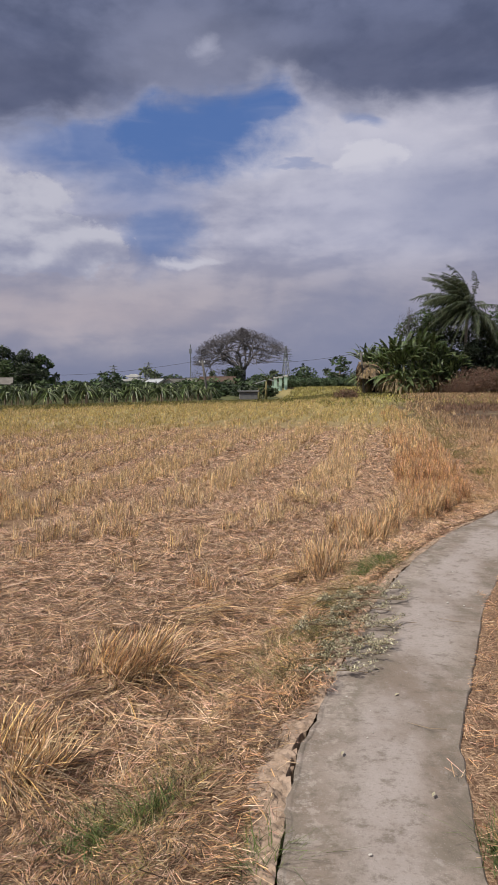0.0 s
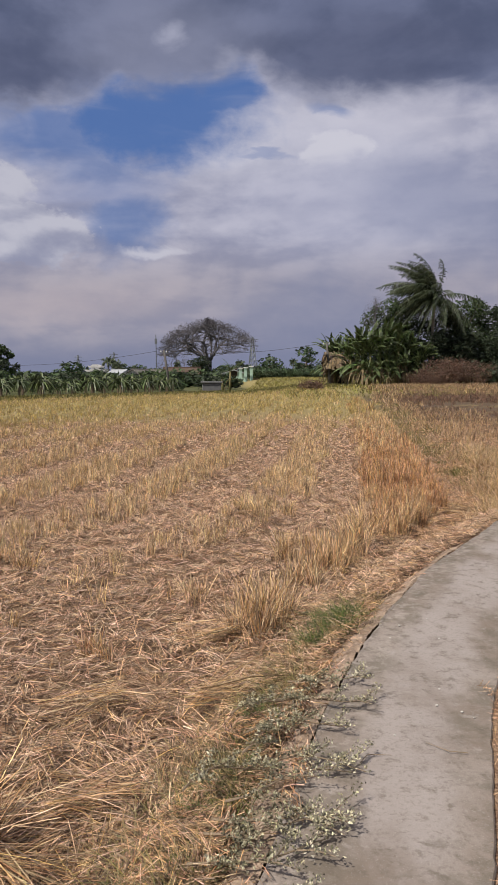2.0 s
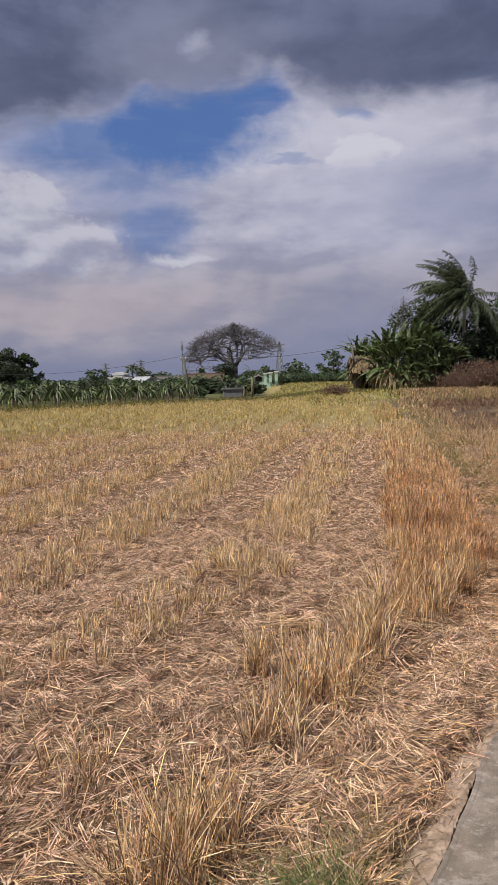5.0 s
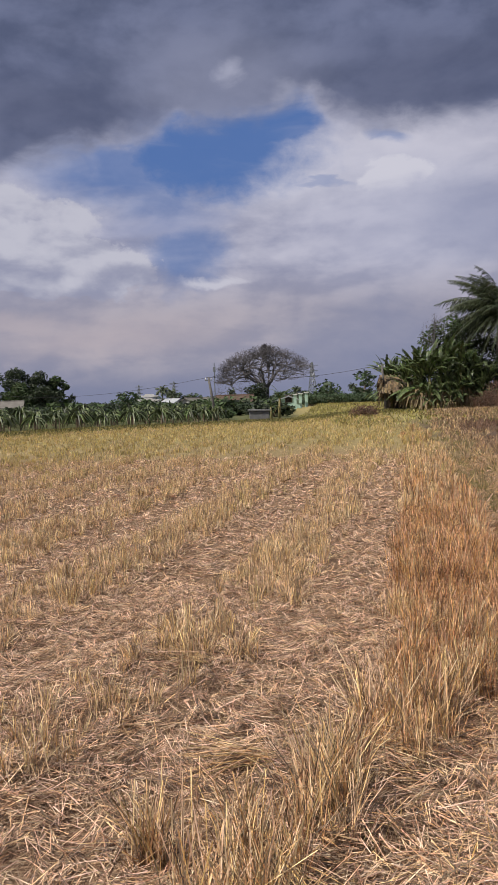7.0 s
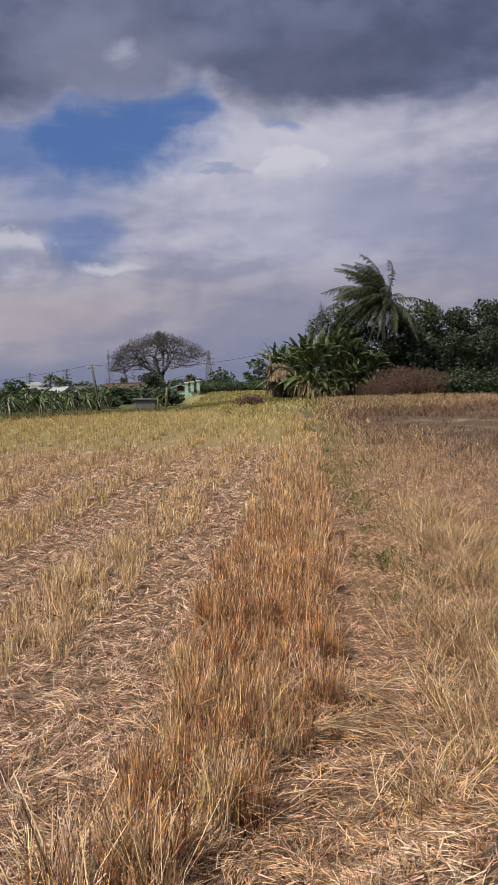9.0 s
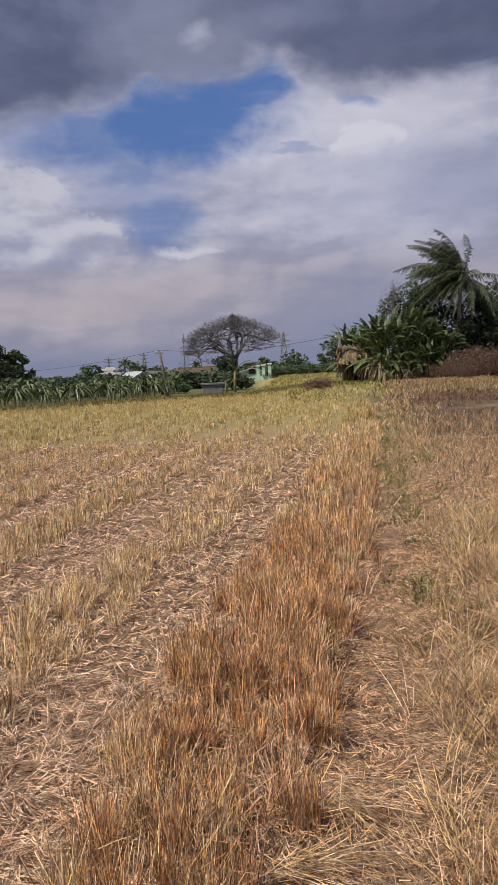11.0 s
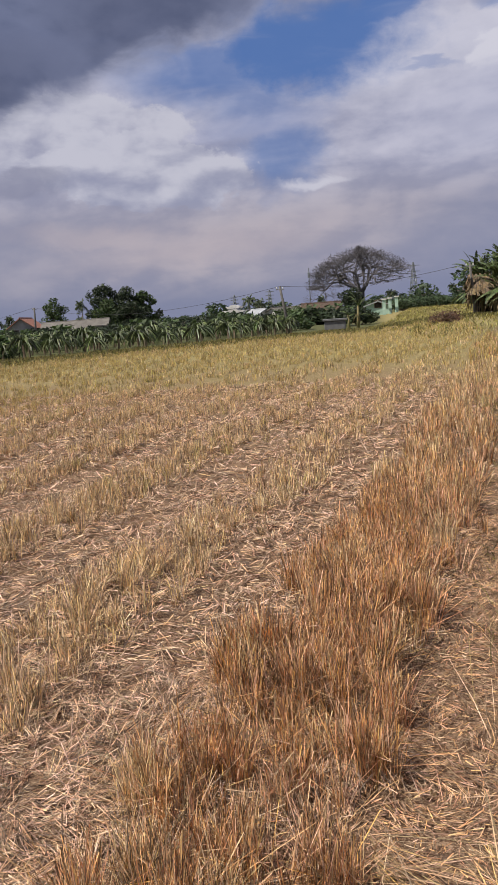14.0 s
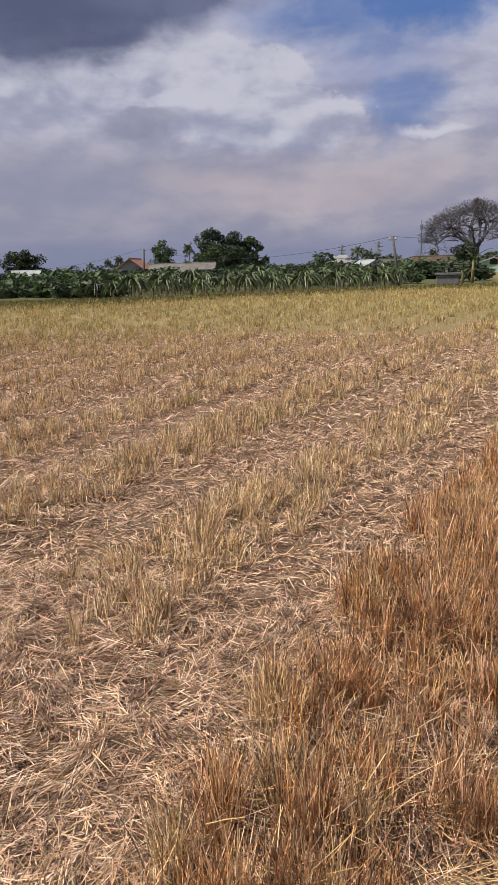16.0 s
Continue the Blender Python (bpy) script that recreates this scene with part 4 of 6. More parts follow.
def build_grasses():
    rng = np.random.default_rng(21)

    def patch(spots, per, h, w, lean):
        out = []
        for x, y, rx, ry in spots:
            n = int(per * rx * ry * 4)
            b = np.stack([x + rng.normal(0, rx * 0.5, n), y + rng.normal(0, ry * 0.5, n)], -1)
            base = np.concatenate([b, ground_z(b[:, 0], b[:, 1])[:, None] - 0.005], 1)
            out.append(blades(rng, base, h * rng.uniform(0.4, 1.2, n), w * rng.uniform(0.7, 1.3, n), rng.normal(0, lean, (n, 2)), 3, 0.6, 0.15))
        return join(out)

    v, q = join([patch([(1.09, 6.17, 0.17, 0.3), (0.9, 5.81, 0.10, 0.16), (-0.58, 2.58, 0.13, 0.12), (-0.39, 2.66, 0.08, 0.08), (0.03, 2.15, 0.07, 0.12), (0.75, 2.1, 0.05, 0.12)], 7500, 0.13, 0.0042, 0.5), patch([(0.37, 4.23, 0.14, 0.3), (0.53, 4.8, 0.14, 0.3), (0.21, 3.82, 0.12, 0.2)], 2600, 0.085, 0.004, 0.7)])
    n = 15000
    y = rng.uniform(2.2, 6.6, n)
    off = np.abs(rng.normal(0, 0.2, n)) + 0.16
    x = path_left(y) - off
    keep = rng.random(n) < sstep(0.36, 0.62, patchy(x, y, 0.34, 21)) * (1 - 0.6 * sstep(4.6, 6.0, y))
    x, y = x[keep], y[keep]
    base = np.stack([x, y, ground_z(x, y) + 0.01], -1)
    va, qa = blades(rng, base, 0.10 * rng.uniform(0.4, 1.3, len(x)), 0.0034 * rng.uniform(0.7, 1.3, len(x)), rng.normal(0, 0.6, (len(x), 2)), 3, 0.6, 0.15)
    stuff("verge_grass", va, qa, VERGE, "dull olive grass along the edge of the footpath", "grass")
    stuff("green_grass", v, q, GRASS, "small green grass patches beside the footpath", "grass")
    more = []
    for i in range(70):
        y = rng.uniform(13.0, 46)
        more.append((float(ridge(y)) + rng.uniform(0.4, 1.4), y, rng.uniform(0.08, 0.22), rng.uniform(0.2, 0.8)))
    va, qa = patch([(5.11, 17.96, 0.22, 0.9), (4.86, 16.29, 0.16, 0.5), (5.41, 20.52, 0.25, 0.9), (5.58, 22.82, 0.22, 0.8), (4.62, 14.47, 0.12, 0.4), (6.25, 26.08, 0.3, 1.4)], 480, 0.14, 0.008, 0.7)
    v, q = patch(more + [(5.14, 18.86, 0.2, 0.8), (4.85, 17.58, 0.18, 0.5), (5.4, 21.29, 0.25, 0.8), (5.94, 17.16, 0.2, 0.3), (5.76, 24.21, 0.25, 1.2), (6.59, 28.49, 0.3, 2.0), (5.06, 15.38, 0.16, 0.5), (4.43, 12.79, 0.1, 0.25), (7.01, 31.91, 0.3, 2.0), (7.59, 36.09, 0.35, 2.5), (6.28, 22.91, 0.4, 1.0)], 190, 0.17, 0.010, 0.5)
    v, q = join([(v, q), (va, qa)])
    stuff("weeds", v, q, WEED, "olive-green weeds along the low field bank", "grass")
    # dry grass of the bank and the neighbouring plot
    n = 80000
    x, y = rng.uniform(2.4, 24, n), rng.uniform(8.6, 62, n)
    u = x - ridge(y) + 0.4 * hum(x, y, 0.9, 6.0) + 0.2 * hum(x, y, 3.1, 2.0)
    p = np.where(u > 0.3, 0.03 + 0.45 * sstep(0.6, 1.5, u) * (0.35 + 0.65 * sstep(13, 20, y)) + 0.3 * sstep(17, 24, y), 0) * (x < path_left(y) - 0.15 + 99 * (y > 12.5)) * (0.62 + 0.38 * hum(x, y, 0.6, 3))
    burnt = sstep(8.5, 12.0, x + 2.2 * hum(x, y, 0.35, 5.0) + 1.0 * hum(x, y, 1.1)) * sstep(20, 27, y) * (1 - sstep(44, 50, y))
    p = p * (1 - 0.93 * burnt * sstep(-0.45, 0.1, hum(x, y, 0.45, 5))) * (x < 3.3 + (y - 4.5) * 0.46)
    ok = rng.random(n) < p
    x, y, u, burnt = x[ok], y[ok], u[ok], burnt[ok]
    idx = np.repeat(np.arange(len(x)), 5)
    b = np.stack([x, y], -1)[idx] + rng.normal(0, 0.06, (len(idx), 2))
    base = np.concatenate([b, ground_z(b[:, 0], b[:, 1])[:, None] - 0.01], 1)
    far = sstep(14, 50, b[:, 1])
    ln, wd = (0.19 + 0.08 * far) * rng.uniform(0.3, 1.3, len(idx)), (0.0055 + 0.018 * far) * rng.uniform(0.7, 1.3, len(idx))
    le = rng.normal(0, 0.35, (len(idx), 2))
    pick = rng.random(len(x))
    pale = (pick < 0.55 * (1 - sstep(0.3, 3.2, u + 0.8 * hum(x, y, 0.8, 1.0))) * sstep(14, 22, y))[idx]
    dark = (pick > 1 - 0.85 * burnt - 0.5 * sstep(5.8, 9.5, x + hum(x, y, 0.7)) * sstep(16, 24, y))[idx] & ~pale
    rest = ~pale & ~dark
    stuff("dry_grass", *blades(rng, base[rest], ln[rest], wd[rest], le[rest], 2), DRY_GRASS, "brown dry grass on the low field bank", "grass")
    stuff("golden_grass", *blades(rng, base[pale], ln[pale] * 0.85, wd[pale], le[pale], 2), PALE_GRASS, "golden dry grass between the stubble and the bank", "grass")
    stuff("scorched_grass", *blades(rng, base[dark], ln[dark] * 0.7, wd[dark], le[dark], 2), SCORCHED, "dark scorched grass on the plot beyond the bank", "grass")
    # olive fringe along the far edge of the stubble
    n = 40000
    x = rng.uniform(-40, 12, n)
    y = np.maximum(66 + 0.9 * np.minimum(x, 0), 47.5 + 0.3 * np.abs(x + 28)) + np.abs(rng.normal(0, 3.2, n)) * -1 + 1.2
    base = np.stack([x, y, ground_z(x, y) - 0.01], -1)
    stuff("edge_weeds", *blades(rng, base, 0.22 * rng.uniform(0.4, 1.3, n), rng.uniform(0.02, 0.045, n), rng.normal(0, 0.4, (n, 2)), 2), WEED, "olive weeds along the far edge of the stubble", "grass")
    # rough sward between the stubble and the hut
    n = 26000
    y = rng.uniform(46, 112, n)
    x = rng.uniform(0.5, 17, n) + 0.1 * (y - 46)
    keep = (rng.random(n) < 0.35 + 0.65 * sstep(0.3, 0.7, patchy(x, y, 1.8, 15))) & ((y > 56) | (x > 5.0))
    x, y = x[keep], y[keep]
    base = np.stack([x, y, ground_z(x, y) - 0.01], -1)
    v, q = blades(rng, base, 0.2 * rng.uniform(0.4, 1.3, len(x)), rng.uniform(0.03, 0.07, len(x)), rng.normal(0, 0.5, (len(x), 2)), 2)
    stuff("rough_sward", v, q, SWARD, "rough yellow-green grass between the stubble and the hut", "grass")
    n = 11000
    x, y = rng.uniform(2.6, 6.2, n), rng.uniform(9.8, 17.5, n)
    u = x - ridge(y)
    u = u + 0.3 * hum(x, y, 1.6, 6.0)
    ok = (u > 0.4) & (u < 1.9) & (x < path_left(y) - 0.12) & (rng.random(n) < sstep(0.3, 0.75, patchy(x, y, 0.22, 12)) * (0.05 + 0.95 * sstep(0.55, 1.1, u)))
    x, y = x[ok], y[ok]
    idx = np.repeat(np.arange(len(x)), 7)
    b = np.stack([x, y], -1)[idx] + rng.normal(0, 0.03, (len(idx), 2))
    base = np.concatenate([b, ground_z(b[:, 0], b[:, 1])[:, None] - 0.01], 1)
    v, q = blades(rng, base, 0.22 * rng.uniform(0.3, 1.4, len(idx)), 0.0045 * rng.uniform(0.7, 1.3, len(idx)), rng.normal(0, 0.45, (len(idx), 2)), 3)
    stuff("bank_grass", v, q, PALE_GRASS, "thin dry grass tufts along the trodden lane", "grass")


build_stubble()
build_grasses()

# ---------------------------------------------------------------- plants


def leaf_cloud(rng, centres, radii, n, size, flat=0.8):
    """Leaves as small bent quads in clumps round given centres."""
    k = rng.integers(0, len(centres), n)
    d = rng.normal(0, 1, (n, 3))
    d /= np.linalg.norm(d, axis=1)[:, None]
    r = rng.uniform(0.35, 1.05, n) ** 0.6
    c = centres[k] + d * (radii[k] * r)[:, None] * np.array([1, 1, flat])
    a = rng.normal(0, 1, (n, 3))
    a[:, 2] *= 0.6
    a /= np.linalg.norm(a, axis=1)[:, None]
    b = np.cross(a, d + rng.normal(0, 0.6, (n, 3)))
    b /= np.linalg.norm(b, axis=1)[:, None] + 1e-6
    s = (size * rng.uniform(0.6, 1.4, n))[:, None]
    v = np.stack([c - a * s, c + b * s * 0.45, c + a * s, c - b * s * 0.45], 1).reshape(-1, 3)
    return v, np.arange(n * 4).reshape(-1, 4)


def tree(name, m, label, height, radius, leaves, size, leaf_mat, seed, group="", trunk=0.3, low=0.25, category="tree", sides=6):
    """A broad-leaved tree: tapered trunk, limbs, and a crown of leaf clumps round the limb ends."""
    rng = np.random.default_rng(seed)
    t = thing(name, m, label, category, group)
    g = Geo()
    top = height * 0.55
    g.tube([(0, 0, -0.2), (0.03 * height * rng.normal(), 0.03 * height * rng.normal(), top * 0.5), (0, 0, top)], [trunk, trunk * 0.75, trunk * 0.45], sides)
    cs, rs = [], []
    for i in range(11):
        a = i * 2.4 + rng.uniform(-0.4, 0.4)
        h = height * (low + (0.9 - low) * (i + 0.5) / 11)
        out = radius * math.sqrt(max(0.1, 1 - ((h / height - 0.5) / 0.56) ** 2)) * rng.uniform(0.55, 0.9)
        e = Vector((math.cos(a) * out, math.sin(a) * out, h))
        st = Vector((0, 0, min(top, h * 0.62)))
        g.tube([st, (st + e) / 2 + Vector((0, 0, 0.05 * height)), e], [trunk * 0.4, trunk * 0.25, trunk * 0.08], 4)
        cs.append(e)
        rs.append(radius * rng.uniform(0.32, 0.5))
        f = e * 0.55 + Vector((0, 0, h * 0.5 + rng.uniform(-0.05, 0.08) * height))
        cs.append(f)
        rs.append(radius * rng.uniform(0.28, 0.42))
    part("trunk", g, BARK, t, smooth=True)
    v, q = leaf_cloud(rng, np.array(cs), np.array(rs), leaves, size)
    part("crown", quads_mesh("crown", v, q, leaf_mat), leaf_mat, t)
    return t


def shrub(name, m, label, height, radius, leaves, size, mat, seed, group="", category="bush", lobes=9):
    rng = np.random.default_rng(seed)
    t = thing(name, m, label, category, group)
    g = Geo()
    cs, rs = [], []
    for i in range(lobes):
        a, o = i * 2.4 + rng.uniform(-0.5, 0.5), radius * math.sqrt((i + 0.3) / lobes) * 0.8
        h = height * rng.uniform(0.45, 0.85) * (1 - 0.3 * o / radius)
        g.tube([(o * 0.15 * math.cos(a), o * 0.15 * math.sin(a), -0.1), (o * 0.6 * math.cos(a), o * 0.6 * math.sin(a), h * 0.6), (o * math.cos(a), o * math.sin(a), h)], [0.03 * height ** 0.5, 0.02, 0.008], 4)
        cs.append((o * math.cos(a), o * math.sin(a), h * 0.75))
        rs.append(min(radius * 0.45, h * 0.75))
    part("branchwork", g, TWIG, t)
    v, q = leaf_cloud(rng, np.array(cs), np.array(rs), leaves, size, 0.9)
    v[:, 2] = np.maximum(v[:, 2], 0.02)
    part("foliage", quads_mesh("foliage", v, q, mat), mat, t)
    return t


def frond(rng, g, start, yaw, rise, length, droop, wind, n=26, leaf=0.75, wide=0.05):
    """One feather leaf: a curved midrib with hanging leaflets on both sides, pushed by the wind."""
    pts, d, p = [], Vector((math.cos(yaw) * math.cos(rise), math.sin(yaw) * math.cos(rise), math.sin(rise))), Vector(start)
    for i in range(n + 1):
        pts.append(p.copy())
        p = p + d * (length / n)
        d = (d + Vector((0, 0, -droop / n)) + Vector(wind) / n).normalized()
    g.tube(pts[::3] if n % 3 == 0 else pts[::3] + [pts[-1]], list(np.linspace(0.045, 0.008, len(pts[::3] if n % 3 == 0 else pts[::3] + [pts[-1]]))), 4)
    for i in range(3, n):
        s = i / n
        ax = (pts[i + 1 if i < n else i] - pts[i - 1]).normalized()
        side = ax.cross(Vector((0, 0.35, 1))).normalized()
        le = leaf * math.sin(math.pi * min(1, 0.15 + s * 0.85)) ** 0.7
        for sg in (-1, 1):
            lk = le * rng.uniform(0.6, 1.15)
            tip = pts[i] + side * sg * lk * rng.uniform(0.25, 0.6) + ax * lk * rng.uniform(0.3, 0.55) + Vector((0, 0, -lk * rng.uniform(0.3, 0.9))) + Vector(wind) * lk * rng.uniform(0.1, 0.35)
            mid = (pts[i] + tip) / 2 + (side * sg + Vector((0, 0, 0.6))) * lk * 0.12
            w = ax * wide
            g.face(pts[i] - w * 0.5, pts[i] + w * 0.5, mid + w * 0.6, mid - w * 0.6)
            g.face(mid - w * 0.6, mid + w * 0.6, tip + w * 0.1, tip - w * 0.1)


def palm(name, m, label, height, fronds, length, seed, lean=(0.3, 0), wind=(-0.7, 0, 0), group="", n=26, trunk=0.17, wide=0.06, leaf=0.9):
    rng = np.random.default_rng(seed)
    t = thing(name, m, label, "palm", group)
    top = Vector((lean[0], lean[1], height))
    g = Geo()
    pts = [Vector((lean[0] * s * s, lean[1] * s * s, height * s - 0.1)) for s in np.linspace(0, 1, 12)]
    g.tube(pts, [trunk * (1.5 - 0.5 * min(1, k / 2)) * (1 - 0.03 * k) for k in range(12)], 8)
    part("trunk", g, PALM_BARK, t, smooth=True)
    down = math.atan2(wind[1], wind[0])
    for i in range(fronds):
        f = Geo()
        s = i / fronds
        if s < 0.62:        # upper fronds rise and are swept over by the wind
            yaw, rise, droop, push = down + ((i * 0.618) % 1 - 0.5) * 4.6, radians(76 - 58 * s / 0.62), 1.2 + 0.6 * s, rng.uniform(0.6, 1.6)
        else:               # older ones hang all round
            yaw, rise, droop, push = down + ((i * 0.618) % 1 - 0.5) * 6.28, radians(22 - 140 * (s - 0.62)), 1.4, 0.5
        rise += rng.uniform(-0.15, 0.15)
        frond(rng, f, top + Vector((0, 0, 0.1)), yaw, rise, length * rng.uniform(0.6, 1.0), droop, tuple(c * push for c in wind), n, leaf, wide)
        part("frond", f, FROND, t)
    return t


def banana(name, m, label, height, seed, leaves=9, dry=3, group=""):
    """A banana plant: sheathed stem, torn arching paddle leaves, withered ones hanging."""
    rng = np.random.default_rng(seed)
    t = thing(name, m, label, "banana plant", group)
    g = Geo()
    g.tube([(0, 0, -0.1), (0.03, 0, height * 0.3), (0.05, 0.02, height * 0.62)], [0.14, 0.11, 0.07], 7)
    part("stem", g, BANANA_STEM, t, smooth=True)
    for i in range(leaves + dry):
        g, yaw = Geo(), i * 2.4 + rng.uniform(-0.4, 0.4)
        dead = i >= leaves
        rise = radians(-35) if dead else radians(rng.uniform(52, 88) if i < leaves * 0.65 else rng.uniform(22, 55))
        length = height * rng.uniform(0.42, 0.6) * (0.8 if dead else 1)
        wide = length * 0.075 * (0.6 if dead else 1)
        p = Vector((0.05, 0.02, height * (0.42 if dead else 0.58 if i < leaves * 0.6 else 0.34)))
        d = Vector((math.cos(yaw) * math.cos(rise), math.sin(yaw) * math.cos(rise), math.sin(rise)))
        pts = []
        for k in range(13):
            pts.append((p.copy(), d.copy()))
            p = p + d * length / 12
            d = (d + Vector((-0.03, 0, -0.14 if not dead else -0.2))).normalized()
        g.tube([q for q, _ in pts[::2]], list(np.linspace(0.03, 0.006, 7)), 4)
        for k in range(2, 12):
            s0, s1 = k / 12, (k + 1) / 12
            w0, w1 = (wide * math.sin(math.pi * min(1, (s - 0.08) * 1.05)) ** 0.55 for s in (s0 + 0.004, min(0.995, s1)))
            for sg in (-1, 1):
                a0 = pts[k][1].cross(Vector((0, 0, 1))).normalized() * sg
                sag = rng.uniform(0.1, 0.7) * (1.6 if dead else 1)
                o0, o1 = pts[k][0] + a0 * w0 + Vector((0, 0, -w0 * sag)), pts[k + 1][0] + a0 * w1 * rng.uniform(0.85, 1.05) + Vector((0, 0, -w1 * sag)) - pts[k][1] * 0.03 * rng.uniform(0, 1.5)
                g.face(pts[k][0], pts[k + 1][0], o1, o0)
        part("dry_leaf" if dead else "leaf", g, BANANA_DRY if dead else BANANA, t, "withered hanging leaf" if dead else "")
    return t


def dragon_plant(name, m, seed, height=1.35, arms=32):
    """A pitaya trained on a concrete post: ribbed stems arch out and hang like a mop."""
    rng = np.random.default_rng(seed)
    t = thing(name, m, "mop-headed dragon fruit cactus trained on a post", "cactus", "dragon fruit rows")
    part("post", Geo().box(-0.05, -0.05, -0.15, 0.05, 0.05, height * 0.75, 0.01), WOOD, t, "grey weathered post")
    for i in range(arms):
        g = Geo()
        yaw, s = i * 2.4 + rng.uniform(-0.4, 0.4), (i + 0.5) / arms
        out, rise = (0.35 + 0.65 * s) * rng.uniform(0.8, 1.25), height * (0.42 - 0.30 * s) * rng.uniform(0.7, 1.2)
        drop = height * (0.15 + 0.72 * s) * rng.uniform(0.7, 1.15)
        pts, c, n = [], math.cos(yaw), math.sin(yaw)
        for k in range(7):
            u = k / 6
            r = 0.04 + out * u ** 0.85
            pts.append((c * r, n * r, max(0.04, height * 0.85 + rise * math.sin(min(1.0, u * 2.0) * math.pi / 2) - drop * max(0.0, u - 0.3) ** 1.6 * 1.75)))
        g.tube(pts, [0.04, 0.05, 0.05, 0.047, 0.043, 0.035, 0.01], 3)
        part("stem", g, CACTUS, t)
    return t


def bare_tree(name, m, label, seed, spread=13.9, height=16.8, trunk=1.1, low=7.3, counts=(9, 5, 6, 7)):
    """A leafless rain tree: short trunk, wide forking limbs, a dome of fine twigs."""
    rng = np.random.default_rng(seed)
    t = thing(name, m, label, "tree")
    g, tw = Geo(), Geo()

    def dome(az, tilt, s):
        """A point in the crown's dome: tilt 0 at the rim, 1 at the top."""
        a = tilt * math.pi / 2
        c = math.cos(a) ** 1.1
        lop = 1.0 - 0.22 * max(0.0, math.cos(az + 0.35)) ** 2 * math.cos(a)
        return Vector((math.cos(az) * c * spread * s, math.sin(az) * c * spread * s, low + (height - low) * math.sin(a) * s * lop + (1 - s) * -1.0 + 1.6 * max(0.0, math.cos(az + 0.35)) * math.cos(a)))

    def limb(a, b, d, r0, r1, geo, sides, n=6):
        bow = (b - a).length
        c = a + d.normalized() * bow * 0.45
        pts = []
        for i in range(n + 1):
            s = i / n
            p = a * (1 - s) ** 2 + c * 2 * s * (1 - s) + b * s * s
            if 0 < i < n:
                p += Vector(rng.normal(0, 0.02 * bow, 3))
            pts.append(p)
        geo.tube(pts, list(np.linspace(r0, r1, n + 1)), sides, False)
        return pts[-1], pts[-1] - pts[-2]

    def grow(p, d, az, tilt, level, r):
        share = (0.45, 0.72, 0.88, 1.0)[level]
        w = (0.0, 0.55, 0.26, 0.12)[level]
        for i in range(counts[level]):
            if level == 0:
                az2, tilt2 = i * 2 * math.pi / counts[0] * 1.0 + rng.uniform(-0.3, 0.3), rng.uniform(0.15, 0.75)
            else:
                az2, tilt2 = az + rng.normal(0, w) / max(0.35, math.cos(tilt * math.pi / 2)), min(1.0, max(0.0, tilt + rng.normal(0, w * 0.55)))
            e = dome(az2, tilt2, share * rng.uniform(0.84, 1.03))
            r1 = r * (0.5, 0.42, 0.45, 0.5)[level]
            q, nd = limb(p, e, d if level else Vector((math.cos(az2), math.sin(az2), 1.0)), r, r1, g if level < 2 else tw, (6, 5, 4, 3)[level], (7, 5, 4, 3)[level])
            if level < 3:
                grow(q, nd, az2, tilt2, level + 1, r1)
            else:
                for _ in range(3):
                    way = (nd.normalized() + Vector(rng.normal(0, 0.7, 3)) + Vector((0, 0, 0.25))).normalized()
                    tw.tube([q, q + way * rng.uniform(0.03, 0.075) * spread], [r1, r1 * 0.5], 3, False)

    g.tube([(0, 0, -0.4), (0.1, 0, low * 0.35), (0.2, 0, low * 0.75)], [trunk * 1.25, trunk, trunk * 0.9], 8)
    grow(Vector((0.2, 0, low * 0.7)), Vector((0, 0, 1)), 0, 0.5, 0, trunk * 0.44)
    part("trunk", g, BARE_BARK, t)
    part("twig_mass", tw, BARE_BARK, t)
    return t


# ---------------------------------------------------------------- buildings and poles


def house(name, m, label, w, d, wall, rise, wall_mat, roof_mat, windows=2, over=0.35, gable_front=True):
    """A small gabled house: walls with a gable, two roof slopes with thickness, a ridge, windows and a door."""
    t = thing(name, m, label, "house")
    part("wall", Geo().prism([(-w / 2, -0.3), (w / 2, -0.3), (w / 2, wall), (0, wall + rise), (-w / 2, wall)], -d / 2, d / 2), wall_mat, t)
    k = rise / (w / 2)
    for s in (-1, 1):
        g = Geo()
        e = w / 2 + over
        y0, y1 = -d / 2 - over, d / 2 + over
        z0, z1 = wall - over * k + 0.02, wall + rise + 0.02
        g.v = [(s * e, y0, z0), (s * e, y1, z0), (0, y1, z1), (0, y0, z1), (s * e, y0, z0 + 0.14), (s * e, y1, z0 + 0.14), (0, y1, z1 + 0.14), (0, y0, z1 + 0.14)]
        g.f = [(0, 1, 2, 3), (7, 6, 5, 4), (0, 4, 5, 1), (1, 5, 6, 2), (2, 6, 7, 3), (3, 7, 4, 0)]
        part("roof_slope", g, roof_mat, t)
    part("ridge_cap", Geo().tube([(0, -d / 2 - over, wall + rise + 0.14), (0, d / 2 + over, wall + rise + 0.14)], [0.12, 0.12], 6), roof_mat, t)
    for i in range(windows):
        x = (i - (windows - 1) / 2) * w / (windows + 0.6)
        win = part("window", Geo().box(x - 0.5, -d / 2 - 0.05, 1.0, x + 0.5, -d / 2 + 0.02, 2.1, 0.02), WOOD, t)
        part("pane", Geo().box(x - 0.42, -d / 2 - 0.07, 1.08, x + 0.42, -d / 2 - 0.04, 2.02), INSIDE_SHADE, win)
    return t


